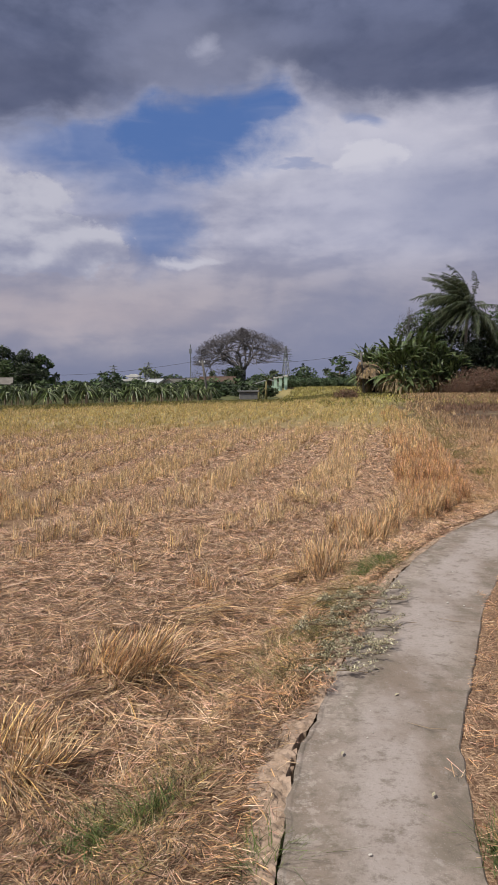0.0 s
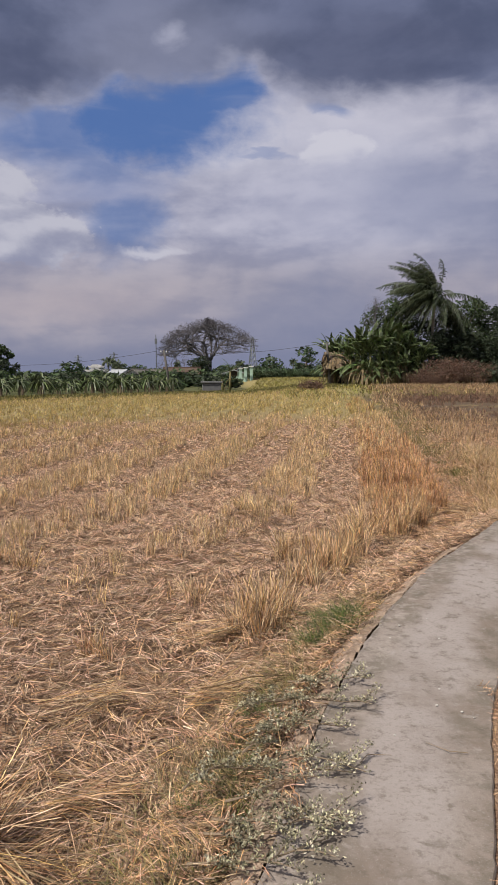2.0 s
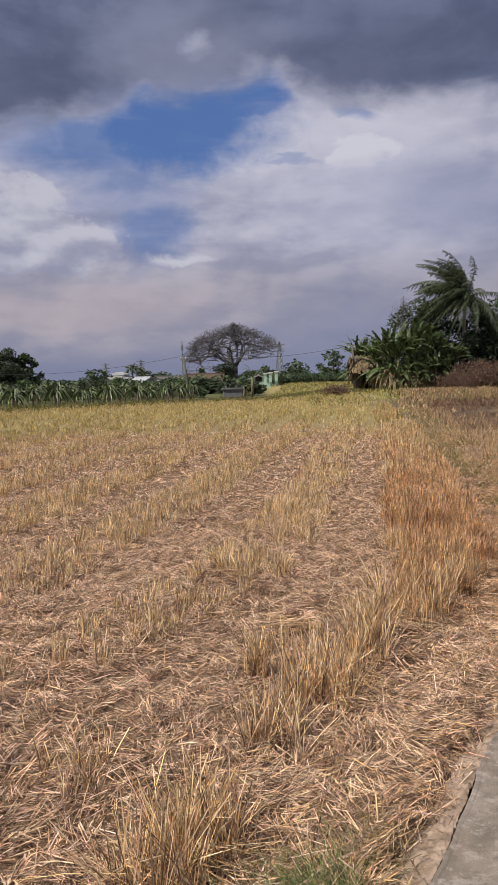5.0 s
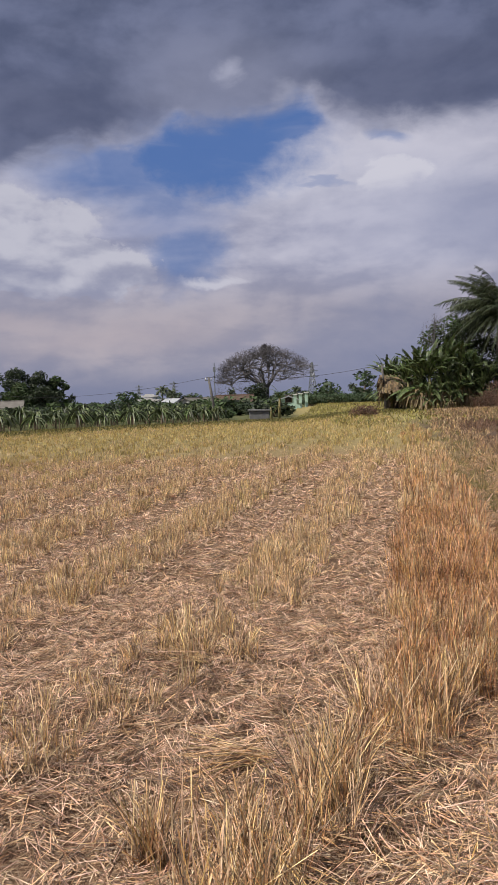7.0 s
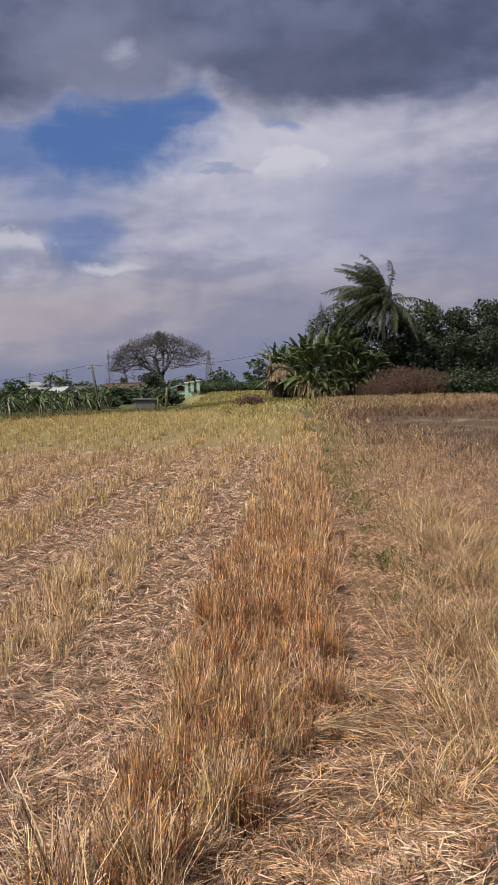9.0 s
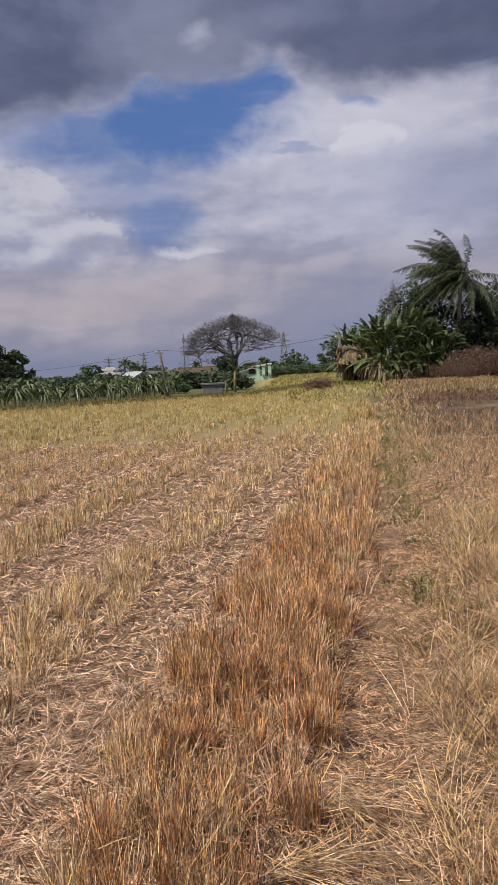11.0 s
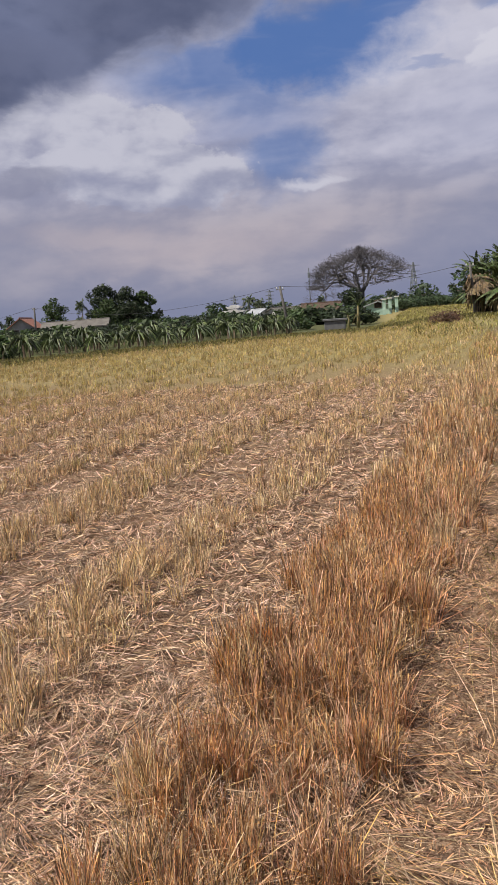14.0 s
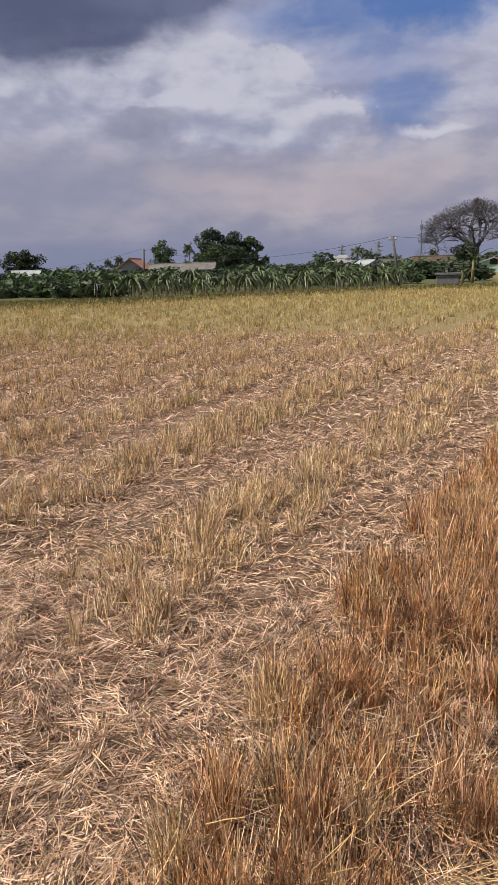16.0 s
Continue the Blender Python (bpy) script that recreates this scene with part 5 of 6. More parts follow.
def utility_pole(name, foot, top, label, radius=0.11):
    m = Matrix.Translation(foot)
    t = thing(name, m, label, "utility pole", "field power poles")
    d = Vector(top) - Vector(foot)
    part("shaft", Geo().tube([d * -0.08, d * 0.5, d], [radius * 1.15, radius, radius * 0.8], 8), POLE, t, smooth=True)
    arm = part("crossarm", Geo().box(d.x - 0.3, d.y - 0.04, d.z - 0.28, d.x + 0.3, d.y + 0.04, d.z - 0.2, 0.01), STEEL, t)
    for s in (-0.24, 0.24):
        part("insulator", Geo().tube([(d.x + s, d.y, d.z - 0.2), (d.x + s, d.y, d.z - 0.15), (d.x + s, d.y, d.z - 0.08), (d.x + s, d.y, d.z - 0.03)], [0.025, 0.05, 0.03, 0.02], 8), PLASTER, arm)
    return t


def wire(a, b, sag, r=0.018):
    a, b = Vector(a), Vector(b)
    pts = [a.lerp(b, s) - Vector((0, 0, 4 * sag * s * (1 - s))) for s in np.linspace(0, 1, 15)]
    ob = new("power_cable", Geo().tube(pts, [r] * 15, 5).mesh("power_cable", CABLE))
    return tagged(ob, "thin black power cable sagging between poles", "cable", "power cables")


def pylon(name, m, height, base, label):
    """A lattice tower with cross arms."""
    t = thing(name, m, label, "pylon", "distant pylons")
    legs = [Vector((sx * base, sy * base, 0)) for sx, sy in ((-1, -1), (1, -1), (1, 1), (-1, 1))]
    tops = [p * 0.12 + Vector((0, 0, height)) for p in legs]
    for a, b in zip(legs, tops):
        part("leg", Geo().tube([a, b], [0.28, 0.16], 4), STEEL, t)
    g = Geo()
    lv = np.linspace(0, 1, 9)
    for s0, s1 in zip(lv, lv[1:]):
        for i in range(4):
            j = (i + 1) % 4
            g.tube([legs[i].lerp(tops[i], s0), legs[j].lerp(tops[j], s1)], [0.11, 0.11], 3)
            g.tube([legs[j].lerp(tops[j], s0), legs[i].lerp(tops[i], s1)], [0.11, 0.11], 3)
    part("bracing", g, STEEL, t)
    for s in (0.66, 0.8, 0.93):
        part("crossarm", Geo().tube([(-base * 1.5, 0, height * s), (base * 1.5, 0, height * s)], [0.16, 0.16], 4), STEEL, t)
    return t


# ---------------------------------------------------------------- the near path: branches, leaves, grit


def cut_branch(name, m, seed, length, leaves):
    rng = np.random.default_rng(seed)
    t = thing(name, m, "withered leafy branch lying across the concrete edge", "branch", "cut branches")
    g = Geo()
    pts = [Vector((length * s, 0.04 * math.sin(s * 5 + seed), 0.012 + 0.02 * math.sin(s * 3))) for s in np.linspace(0, 1, 8)]
    g.tube(pts, list(np.linspace(0.005, 0.002, 8)), 5)
    ends = list(pts)
    for i in range(7):
        p, a = pts[1 + i % 6], (1 if i % 2 else -1) * rng.uniform(0.35, 0.9)
        e = p + Vector((math.cos(a), math.sin(a), 0.12)) * length * rng.uniform(0.15, 0.34)
        part("twig", Geo().tube([p, (p + e) / 2 + Vector((0, 0, 0.01)), e], [0.003, 0.0025, 0.0012], 4), TWIG, t)
        ends += [p * 0.7 + e * 0.3, (p + e) / 2, p * 0.25 + e * 0.75, e]
    part("stem", g, TWIG, t)
    lf = Geo()
    for i in range(leaves):
        p = ends[int(rng.integers(1, len(ends)))]
        a, le = rng.uniform(0, 6.28), rng.uniform(0.007, 0.015)
        d, up = Vector((math.cos(a), math.sin(a), rng.uniform(-0.3, 0.8))), Vector((0, 0, rng.uniform(-0.004, 0.008)))
        s = Vector((-math.sin(a), math.cos(a), rng.uniform(-1.2, 1.2))) * le * rng.uniform(0.12, 0.3)
        q = p + Vector((rng.normal(0, 0.009), rng.normal(0, 0.009), rng.uniform(0.001, 0.024)))
        k = len(lf.v)
        lf.v += [tuple(c) for c in (q, q + d * le * 0.5 + s + up, q + d * le * 0.55, q + d * le * 0.5 - s + up, q + d * le)]
        lf.f += [(k, k + 1, k + 2), (k, k + 2, k + 3), (k + 1, k + 4, k + 2), (k + 2, k + 4, k + 3)]
    tagged(part("foliage", lf, DEAD_LEAF, t, "shrivelled grey-green leaves"), kind="stuff")
    return t


def build_near():
    rng = np.random.default_rng(31)
    top = 0.05
    for i, (x, y, turn, ln) in enumerate([(0.42, 3.72, 12, 0.42), (0.46, 3.9, 2, 0.46), (0.52, 4.1, 14, 0.46), (0.6, 4.3, -6, 0.42), (0.62, 4.55, 8, 0.4), (0.74, 4.8, 2, 0.42), (0.84, 5.0, 10, 0.36), (0.36, 3.6, -14, 0.36), (0.5, 4.0, -22, 0.4), (0.58, 4.42, 30, 0.3), (0.38, 4.15, 28, 0.3), (0.58, 4.7, 34, 0.3)]):
        cut_branch("cut_branch", pose(x - 0.17, y, top, 0, 0, turn), 40 + i, ln * 1.05, 640)
    for i in range(16):
        y = rng.uniform(2.0, 6.0)
        x = path_left(y) + rng.uniform(0.12, 0.9) * path_width(y)
        g, r = Geo(), rng.uniform(0.003, 0.007)
        g.tube([(0, 0, -r * 0.3), (0, 0, r * 0.1), (r * 0.2, 0, r * 0.3)], [r, r * 1.05, r * 0.45], 6)
        ob = new("grit", g.mesh("grit", PEBBLE))
        ob.matrix_world = pose(x, y, top + 0.003, 0, 0, rng.uniform(0, 360))
        tagged(ob, "small pale crumb of mortar on the concrete", "grit", "crumbs on the path")
    for i, (x, y) in enumerate([(0.62, 3.62), (0.34, 2.75), (0.62, 2.45), (0.72, 4.0), (0.66, 3.3)]):
        g, a = Geo(), rng.uniform(0, 6.28)
        for sg in (-1, 1):
            g.face((-0.02, 0, 0.003), (0, sg * 0.007, 0.007), (0.018, 0, 0.004))
        ob = new("fallen_leaf", g.mesh("fallen_leaf", DEAD_LEAF))
        ob.matrix_world = pose(x, y, top + 0.004, 0, 0, math.degrees(a))
        tagged(ob, "dry curled leaf fallen on the concrete", "leaf", "leaves on the path")
    for x, y, a, ln in [(0.80, 2.95, 160, 0.16), (1.28, 4.35, 150, 0.16), (0.86, 4.3, 25, 0.14)]:
        g = Geo().tube([(0, 0, 0.006), (ln * 0.4, 0.03, 0.012), (ln, -0.01, 0.006)], [0.0018, 0.002, 0.001], 4)
        ob = new("twig", g.mesh("twig", TWIG))
        ob.matrix_world = pose(x, y, top, 0, 0, a)
        tagged(ob, "thin grey-brown twig lying on the concrete", "twig", "twigs on the path")


build_near()

# ---------------------------------------------------------------- the dragon fruit garden


def build_garden():
    rng = np.random.default_rng(51)
    kinds = [dragon_plant("dragon_fruit_plant", on_ground(-3.2 - 1.1 * i, 66.0 - 0.97 * i, 40 * i), 60 + i, rng.uniform(0.92, 1.08)) for i in range(4)]
    for row in range(7):
        for i in range(21 if row else 10):
            s = i * 1.5 + 3.5 if row == 0 else i
            x = -3.2 - 1.18 * s - row * 0.6 + rng.uniform(-0.4, 0.4)
            y = 65.2 - 1.04 * s + row * 2.6 + (0.8 if row else 0) + rng.uniform(-0.3, 0.3)
            if x < -19:
                y = 66.0 - 1.0 * 14 + (-19 - x) * 0.7 + row * 3.0
            k = kinds[int(rng.integers(0, 4))]
            sc = rng.uniform(0.8, 1.2) * (1.15 if row > 1 else 1.05 if row else 1)
            c = copy_thing(k, on_ground(x, y, rng.uniform(0, 360)))
            c.scale = (sc, sc, sc)
    # leafy undergrowth behind the rows
    base = shrub("garden_shrub", on_ground(-9, 84, 0), "leafy green garden shrub behind the cactus rows", 1.9, 2.0, 420, 0.26, LEAF_MID, 70, "garden shrubs")
    alt = shrub("garden_shrub", on_ground(-14, 82, 0), "dark green garden shrub behind the cactus rows", 2.2, 1.8, 420, 0.26, LEAF, 71, "garden shrubs")
    for i in range(56):
        x = rng.uniform(-62, 2)
        y = 82 + 0.25 * -x * 0.2 + rng.uniform(-4, 22)
        if x < -20:
            y = rng.uniform(62, 104)
        c = copy_thing(base if rng.random() < 0.5 else alt, on_ground(x, y, rng.uniform(0, 360)))
        sc = rng.uniform(0.8, 1.3)
        c.scale = (sc, sc, sc * rng.uniform(0.8, 1.05))
    for i in range(60):
        x = rng.uniform(-70, -1)
        c = copy_thing(base if rng.random() < 0.4 else alt, on_ground(x, rng.uniform(98, 128), rng.uniform(0, 360)))
        sc = rng.uniform(1.1, 1.45)
        c.scale = (sc * 1.2, sc * 1.2, sc * rng.uniform(0.85, 1.0))
    # low greenery along the field's edge farther to the west
    low = shrub("edge_shrub", on_ground(-21.5, 55, 0), "dark low shrub at the field's edge", 1.25, 1.4, 800, 0.13, LEAF, 72, "edge shrubs")
    for i in range(34):
        x = -21.5 - i * 0.85 + rng.uniform(-0.4, 0.4)
        y = float(np.interp(x, [-50, -40, -35, -28, -21], [44, 51.5, 57.5, 58.5, 54]))
        c = copy_thing(low if i % 3 else base, on_ground(x, y + rng.uniform(0, 2.5), rng.uniform(0, 360)))
        sc = rng.uniform(0.75, 1.15)
        c.scale = (sc, sc, sc * 0.95)


def build_middle():
    """Things round the garden: poles, cables, tank, houses, trees."""
    a_foot, a_top = (-3.55, 68, 0.2), (-4.1, 68, 3.78)
    b_foot, b_top = (-42.4, 105.0, 0.0), (-42.16, 105.0, 4.85)
    c_foot, c_top = (10.25, 66.0, 0.55), (9.92, 66.0, 4.3)
    utility_pole("utility_pole", a_foot, a_top, "leaning grey concrete utility pole above the cactus rows")
    utility_pole("utility_pole", b_foot, b_top, "upright concrete utility pole among the farm houses", 0.14)
    utility_pole("utility_pole", c_foot, c_top, "thin leaning concrete pole beside the thatched hut", 0.1)
    wire(a_top, c_top, 0.55, 0.014)
    wire(a_top, b_top, 1.5, 0.014)
    wire(b_top, (-75, 120, 2.6), 0.8, 0.016)
    # low concrete tank at the end of the rows
    t = thing("water_tank", on_ground(0.05, 67.2, 4), "low grey concrete water tank with slab lid", "tank")
    part("basin", Geo().box(-0.8, -0.5, -0.1, 0.8, 0.5, 0.85, 0.03), TANK, t)
    part("lid", Geo().box(-0.92, -0.6, 0.85, 0.92, 0.6, 1.0, 0.02), TANK, t, "thin concrete lid slab")
    banana("banana_plant", on_ground(1.7, 70.5), "broad-leaved banana plant beside the tank", 3.0, 81, 9, 1, "banana plants")
    banana("banana_plant", on_ground(1.0, 69.4, 70), "low banana plant beside the tank", 1.9, 82, 8, 1, "banana plants")
    # gate posts of a mint-green yard
    for x, y in ((4.0, 108), (4.75, 109), (5.6, 110)):
        t = thing("gate_post", on_ground(x, y), "mint-green gate post with a flat cap", "post", "yard posts")
        part("shaft", Geo().box(-0.2, -0.2, -0.2, 0.2, 0.2, 1.9, 0.02), PAINT_GREEN, t)
        part("cap", Geo().box(-0.32, -0.32, 1.9, 0.32, 0.32, 2.05, 0.02), PLASTER, t, "pale cap slab")
    house("farm_house", on_ground(3.2, 116, 0), "small mint-green house with a pale metal roof", 3.2, 4, 1.3, 0.5, PAINT_GREEN, ROOF_METAL, 1)
    # houses beyond the garden
    house("farm_house", pose(-50.4, 119, 0.0, 0, 0, 14), "grey gabled farm house with a clay-tiled roof", 4.4, 8.0, 2.1, 1.6, PLASTER_GREY, ROOF_RED, 2, 0.4)
    house("farm_house", pose(-44.4, 120, -0.35, 0, 0, 104), "long low farm house with a grey fibre-cement roof", 5.4, 6.4, 2.0, 1.1, PLASTER, ROOF_GREY, 2, 0.4)
    house("farm_house", pose(-39.4, 121, 0.0, 0, 0, 104), "low grey-roofed annexe beside the farm house", 4.0, 2.8, 1.9, 0.9, PLASTER_GREY, ROOF_GREY, 1, 0.3)
    house("farm_shed", pose(-65.6, 112, 0.0, 0, 0, 115), "open shed with a pale metal roof", 3.0, 3.8, 1.6, 0.7, PLASTER_GREY, ROOF_METAL, 1)
    house("village_house", pose(-15.9, 131, -0.55, 0, 0, 35), "white gabled village house with pale roof", 3.4, 5.0, 2.1, 0.95, PLASTER, ROOF_METAL, 1)
    house("village_house", pose(-12.3, 131, -0.55, 0, 0, -25), "white gabled village house beside another", 3.2, 5.0, 2.2, 0.95, PLASTER, ROOF_GREY, 1)
    house("village_house", pose(-9.6, 134, -0.55, 0, 0, 80), "long village house with grey roof", 4.0, 7.0, 2.2, 0.9, PLASTER_GREY, ROOF_GREY, 2)
    house("old_barn", pose(-4.6, 116, -0.55, 0, 0, 82), "old barn with a rusty sheet roof", 5.0, 5.0, 1.5, 1.7, WOOD, RUSTY, 1)
    # small ornate roof between the trees
    t = thing("shrine_roof", pose(-19.6, 130, 0), "pale shrine with a curved two-tier roof", "shrine")
    part("wall", Geo().box(-1.4, -1.2, -0.2, 1.4, 1.2, 2.4), PLASTER, t)
    for z, w in ((2.35, 1.9), (3.0, 1.25)):
        part("roof_tier", Geo().prism([(-w, z + 0.35), (-w * 0.75, z), (w * 0.75, z), (w, z + 0.35), (w * 0.55, z + 0.28), (w * 0.3, z + 0.55), (-w * 0.3, z + 0.55), (-w * 0.55, z + 0.28)], -1.6, 1.6), PLASTER, t)
    # trees by the farm houses
    for i, (x, y, h, r, n, m) in enumerate([(-47.2, 145, 9.4, 3.3, 5200, LEAF), (-43.4, 146, 8.6, 3.2, 5000, LEAF), (-40.2, 147, 7.8, 2.6, 4000, LEAF_MID), (-45.5, 143, 6.0, 3.4, 4000, LEAF_MID), (-41.5, 143, 5.6, 3.2, 3600, LEAF)]):
        tree("tree", on_ground(x, y), "dense dark-green tree behind the farm houses", h, r, n, 0.25, m, 91 + i, "garden trees", 0.25, 0.1)
    tree("tree", on_ground(-53.4, 136), "small round light-green tree behind the farm house", 6.8, 2.4, 3000, 0.2, LEAF_MID, 104, "garden trees", 0.2, 0.2)
    tree("tree", on_ground(-83.5, 140), "round dark tree far along the garden", 6.4, 2.8, 3000, 0.25, LEAF, 105, "garden trees", 0.2, 0.15)
    tree("tree", on_ground(-87.2, 141), "round dark tree far along the garden", 6.2, 3.0, 2600, 0.25, LEAF, 106, "garden trees", 0.2, 0.15)
    palm("coconut_palm", on_ground(-49.8, 140), "slim coconut palm behind the farm house", 5.4, 13, 2.0, 97, (0.2, 0), (-0.3, 0, 0), "village palms", 15, 0.12, 0.1)


def build_far():
    """The far tree line, the bare rain tree, pylons and a mast."""
    rng = np.random.default_rng(101)
    bare_tree("rain_tree", on_ground(-1.6, 215, 20), "great leafless rain tree with a wide domed crown", 7)
    bare_tree("bare_tree", on_ground(-9.5, 190, 140), "small leafless tree with forking limbs", 9, 5.0, 8.0, 0.3, 2.5, (6, 4, 4, 3))
    tree("tree", on_ground(-3.6, 200), "dark rounded tree under the bare crown", 6.2, 3.4, 2600, 0.3, LEAF, 102, "far trees", 0.3, 0.1)
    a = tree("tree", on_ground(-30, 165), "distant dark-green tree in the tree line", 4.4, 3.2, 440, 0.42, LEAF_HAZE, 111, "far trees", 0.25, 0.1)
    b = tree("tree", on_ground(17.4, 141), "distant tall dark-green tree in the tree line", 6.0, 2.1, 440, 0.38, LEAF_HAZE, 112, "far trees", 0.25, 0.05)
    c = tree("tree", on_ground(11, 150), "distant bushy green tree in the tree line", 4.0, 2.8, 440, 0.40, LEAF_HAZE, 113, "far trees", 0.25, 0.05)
    p = palm("coconut_palm", on_ground(-20, 160), "distant slim coconut palm", 3.9, 14, 1.7, 114, (0.2, 0), (-0.4, 0, 0), "far palms", 12, 0.14, 0.13)
    for i in range(190):
        x = -200 + i * 1.5 + rng.uniform(-1.2, 1.2)
        y = rng.uniform(140, 215) if x > -60 else rng.uniform(125, 190)
        if -14 < x < 8 and y < 175:
            y += 45
        k = (a, b, c)[int(rng.integers(0, 3))]
        o = copy_thing(k, on_ground(x, y, rng.uniform(0, 360)))
        s = rng.uniform(0.48, 0.8) * (y / 165) ** 0.7
        o.scale = (s * 1.15, s * 1.15, s * rng.uniform(0.75, 1.0))
    for i in range(26):
        x = rng.uniform(-150, 60)
        o = copy_thing(p, on_ground(x, rng.uniform(130, 190), rng.uniform(0, 360)))
        s = rng.uniform(0.75, 1.1)
        o.scale = (s, s, s)
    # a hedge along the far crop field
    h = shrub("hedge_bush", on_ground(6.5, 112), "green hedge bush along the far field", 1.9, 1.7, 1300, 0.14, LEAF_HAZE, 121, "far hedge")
    for i in range(16):
        o = copy_thing(h, on_ground(6.2 + i * 1.05 + rng.uniform(-0.3, 0.3), 114 + rng.uniform(0, 6) + 0.2 * i, rng.uniform(0, 360)))
        s = rng.uniform(0.7, 1.05)
        o.scale = (s, s, s)
    for x, y, z, w in ((-52.4, 400, 14.2, 1.5), (-71, 400, 12.8, 1.4), (20.4, 400, 22.0, 2.2)):
        pylon("pylon", pose(x, y, 0, 0, 0, 20), z, w, "distant grey lattice power pylon")
    t = thing("radio_mast", pose(-22.6, 300, 0), "thin distant lattice radio mast", "mast")
    part("shaft", Geo().tube([(0, 0, -0.5), (0, 0, 17.8)], [0.22, 0.16], 4), STEEL, t)
    part("antenna", Geo().box(-0.5, -0.2, 14.2, 0.5, 0.2, 16.2, 0.05), STEEL, t)


def build_hut_grove():
    """The thatched hut under banana plants, the windblown palm and the thicket behind."""
    t = thing("thatched_hut", on_ground(11.1, 66.6), "small open-fronted hut roofed with dry thatch", "hut")
    for x, y in ((-0.75, -0.6), (0.9, -0.6), (-0.75, 1.4), (0.9, 1.4)):
        part("post", Geo().tube([(x, y, -0.2), (x + 0.02, y, 1.2), (x, y, 2.2)], [0.07, 0.065, 0.06], 7), WOOD, t)
    # back wall coloured near-black, the hut's inner shade put into its colour
    part("wall", Geo().box(-0.8, 1.36, 0, 0.95, 1.44, 2.0), INSIDE_SHADE, t)
    part("wall", Geo().box(0.86, -0.6, 0, 0.94, 1.4, 2.0), WOOD, t)
    rng = np.random.default_rng(131)
    g = Geo()
    for k in range(420):
        x, s = rng.uniform(-1.25, 1.35), rng.uniform(0, 1)
        y, z = -1.15 + 1.55 * s, 1.75 + 1.15 * s + rng.uniform(0, 0.14)
        ln, w = rng.uniform(0.35, 0.7), rng.uniform(0.03, 0.07)
        g.face((x - w, y, z), (x + w, y, z), (x + w + rng.uniform(-0.08, 0.08), y - ln * 0.78, z - ln * 0.62), (x - w + rng.uniform(-0.08, 0.08), y - ln * 0.78, z - ln * 0.62))
    for k in range(160):
        z, y = rng.uniform(1.5, 2.9), rng.uniform(-1.1, 1.2)
        g.face((-1.2, y, z), (-1.2, y + 0.08, z), (-1.3 + rng.uniform(-0.15, 0.1), y + 0.1, z - 0.55), (-1.3 + rng.uniform(-0.15, 0.1), y - 0.03, z - 0.5))
    part("thatch", g, THATCH, t)
    part("roof_back", Geo().prism([(-1.25, 1.6), (1.35, 1.6), (1.35, 1.7), (-1.25, 1.7)], 0.4, 1.7), THATCH, t)
    for i, (x, y, r) in enumerate([(11.3, 65.6, 0.22), (11.75, 65.4, 0.26), (12.6, 64.9, 0.2), (13.6, 64.2, 0.16), (14.3, 64.0, 0.2), (11.0, 65.4, 0.12)]):
        g = Geo()
        bm = bmesh.new()
        bmesh.ops.create_icosphere(bm, subdivisions=2, radius=r)
        rr = np.random.default_rng(140 + i)
        for v in bm.verts:
            v.co *= 1 + 0.16 * rr.normal()
            v.co.z *= 0.7
        bm.verts.index_update()
        g.v, g.f = [tuple(v.co) for v in bm.verts], [tuple(v.index for v in f.verts) for f in bm.faces]
        bm.free()
        ob = new("rubble_stone", g.mesh("rubble_stone", STONE))
        ob.matrix_world = on_ground(x, y, i * 50, -r * 0.35)
        tagged(ob, "pale lump of rubble by the hut", "stone", "rubble by the hut")
    spots = [(11.75, 64.9, 3.6), (11.2, 68.4, 4.4), (12.5, 63.0, 4.7), (13.2, 63.6, 5.1), (13.9, 62.8, 4.7), (14.6, 63.5, 5.2), (15.3, 62.8, 4.6), (12.6, 65.6, 4.9), (13.0, 62.4, 4.2), (15.9, 63.4, 4.2), (10.6, 68.6, 4.6), (14.2, 62.2, 3.6), (12.3, 62.3, 3.4), (16.6, 63.8, 4.4), (12.5, 62.4, 2.4), (13.6, 61.6, 2.6), (14.9, 61.9, 2.5), (15.8, 62.3, 2.8), (16.9, 62.6, 2.6), (12.7, 61.4, 2.0), (17.6, 63.2, 3.4), (14.2, 61.2, 1.9), (10.95, 67.7, 4.2), (11.5, 65.3, 3.9), (12.2, 64.3, 4.4)]
    base = [banana("banana_plant", on_ground(x, y, 37 * i), "tall banana plant with torn glossy leaves beside the hut", h, 150 + i, 19, 10, "banana plants") for i, (x, y, h) in enumerate(spots[:6])]
    for i, (x, y, h) in enumerate(spots[6:]):
        o = copy_thing(base[i % 6], on_ground(x, y, 61 * i + 20))
        s = h / spots[i % 6][2]
        o.scale = (s, s, s)
    palm("coconut_palm", on_ground(19.0, 66.0), "tall windblown coconut palm over the grove", 7.3, 84, 5.5, 161, (0.2, 0), (-0.8, 0.1, 0.1), "grove palms", 39, 0.17, 0.06, 0.85)
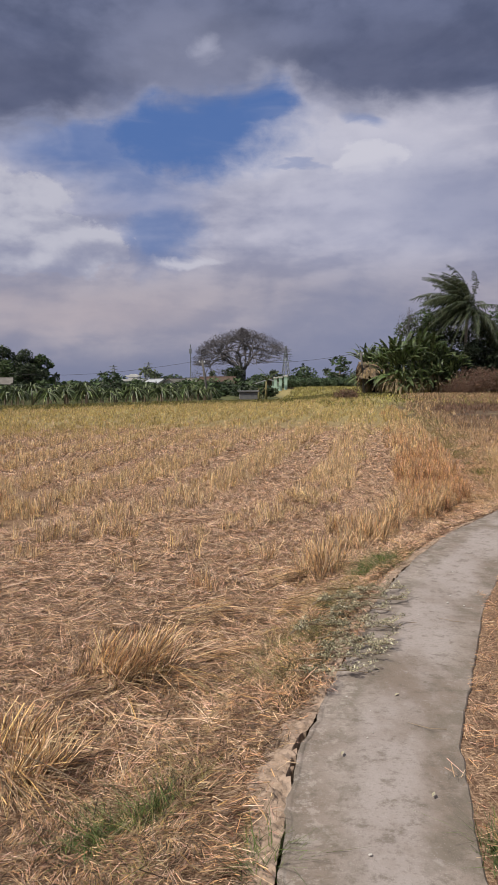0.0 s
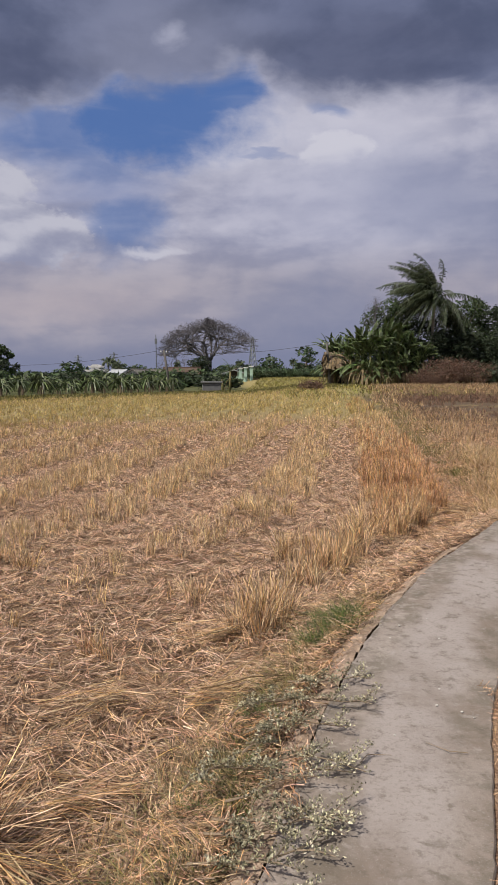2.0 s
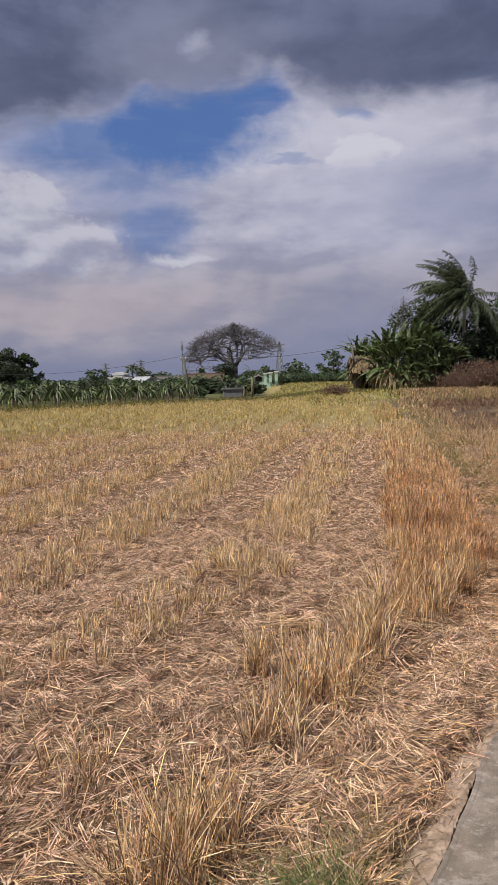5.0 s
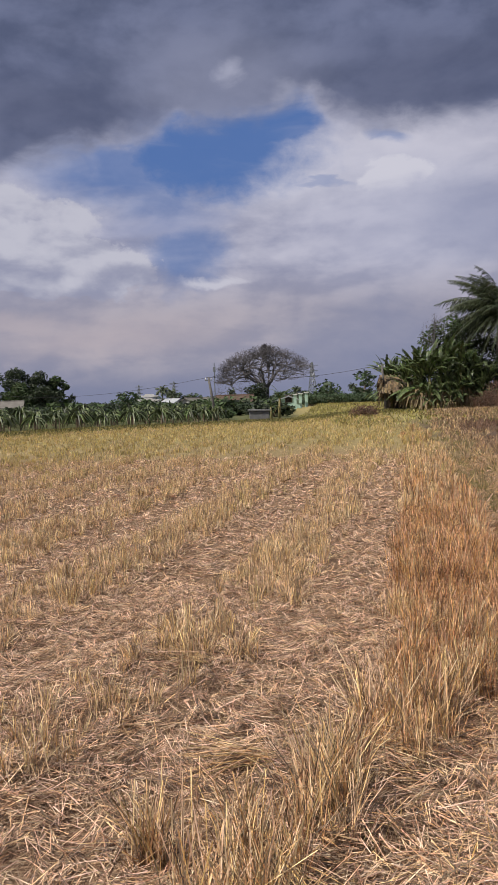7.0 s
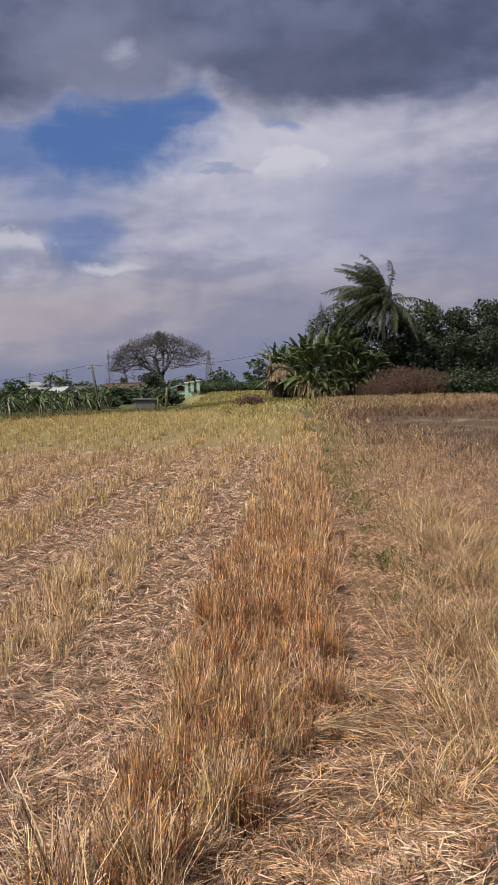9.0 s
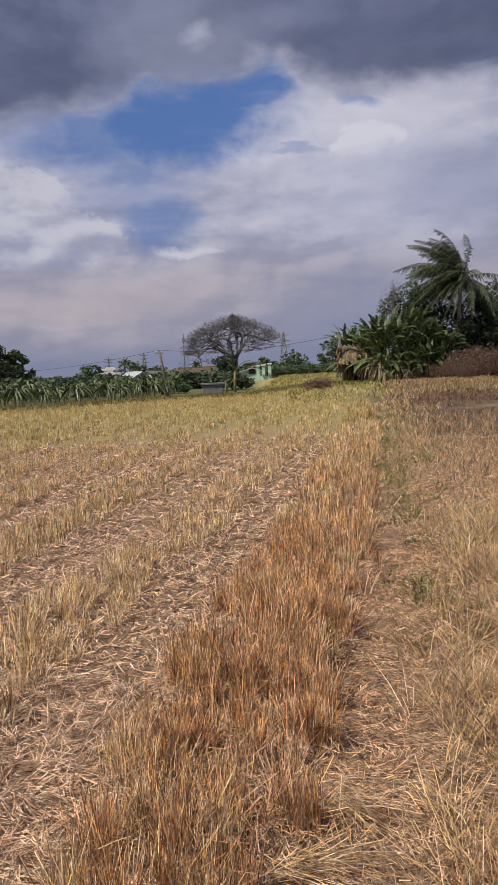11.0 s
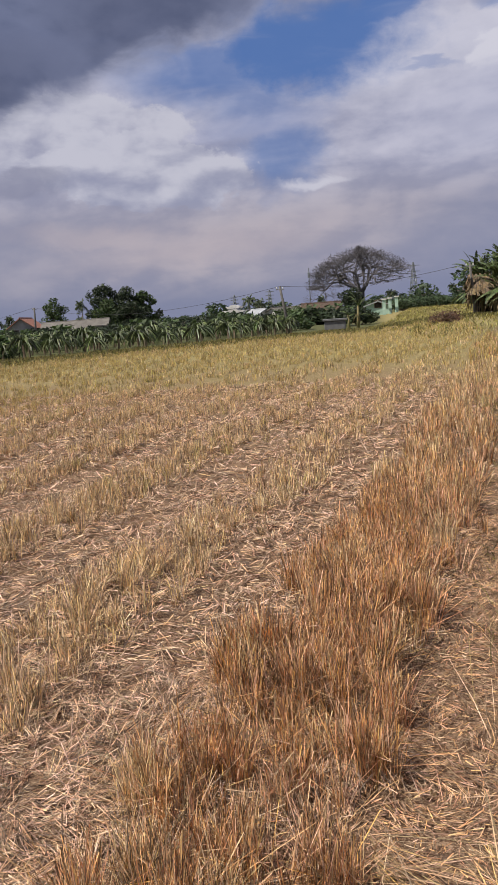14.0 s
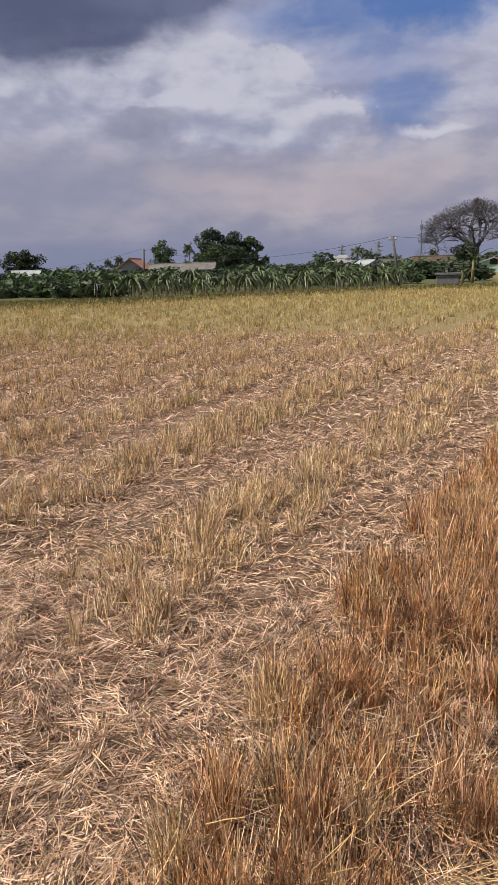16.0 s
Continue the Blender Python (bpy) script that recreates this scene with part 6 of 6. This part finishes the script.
    for i, (x, y, h, r, lf, sz) in enumerate([(15.6, 67.5, 7.4, 2.3, 4200, 0.17), (17.2, 69.0, 7.0, 2.6, 5000, 0.18), (20.6, 68.5, 6.6, 2.5, 4600, 0.18), (23.0, 69.0, 7.9, 2.6, 4800, 0.18), (25.8, 70.0, 7.4, 2.8, 4800, 0.18), (28.8, 71, 7.8, 3.0, 4800, 0.2), (32, 72, 8.2, 3.2, 4800, 0.2), (18.6, 65.2, 4.4, 2.0, 4200, 0.15), (21.6, 66, 4.6, 2.2, 4200, 0.16), (16.4, 65.2, 4.4, 1.7, 3600, 0.14), (24.6, 66.5, 5.0, 2.3, 4200, 0.16), (28.0, 67.0, 5.2, 2.5, 4200, 0.17), (32, 67, 5.2, 2.6, 4200, 0.17)]):
        tree("tree", on_ground(x, y), "dark leafy tree in the thicket by the hut", h, r, int(lf * 1.35), sz * 0.78, LEAF if i % 3 else LEAF_MID, 170 + i, "grove trees", 0.18, 0.06)
    bare_tree("bare_tree", on_ground(14.2, 66.4, 60), "thin twiggy tree standing between the bananas and the palm", 12, 1.7, 7.5, 0.09, 3.6, (6, 4, 4, 4))
    s = shrub("dry_bush", on_ground(18.6, 61.0), "reddish-brown dry brush at the edge of the grove", 2.7, 2.3, 7000, 0.055, DRY_BRUSH, 191, "dry brush", lobes=12)
    for x, y, k in ((20.6, 60.4, 0.9), (16.9, 61.8, 0.6), (22.4, 60.8, 0.75), (17.6, 60.2, 0.55)):
        o = copy_thing(s, on_ground(x, y, x * 40))
        o.scale = (k, k, k)
    g = shrub("green_bush", on_ground(22.6, 60.6), "dark green bush at the edge of the grove", 2.6, 2.2, 2600, 0.14, LEAF, 192, "edge bushes", lobes=11)
    for x, y, k in ((26.6, 62, 1.0), (29.8, 62.5, 1.1)):
        o = copy_thing(g, on_ground(x, y, x * 40))
        o.scale = (k, k, k)
    shrub("low_bush", on_ground(7.4, 56.2), "low brown bush on the field's far edge", 0.95, 1.15, 1500, 0.06, DRY_BRUSH, 193, "", lobes=12)


build_garden()
build_middle()
build_far()
build_hut_grove()
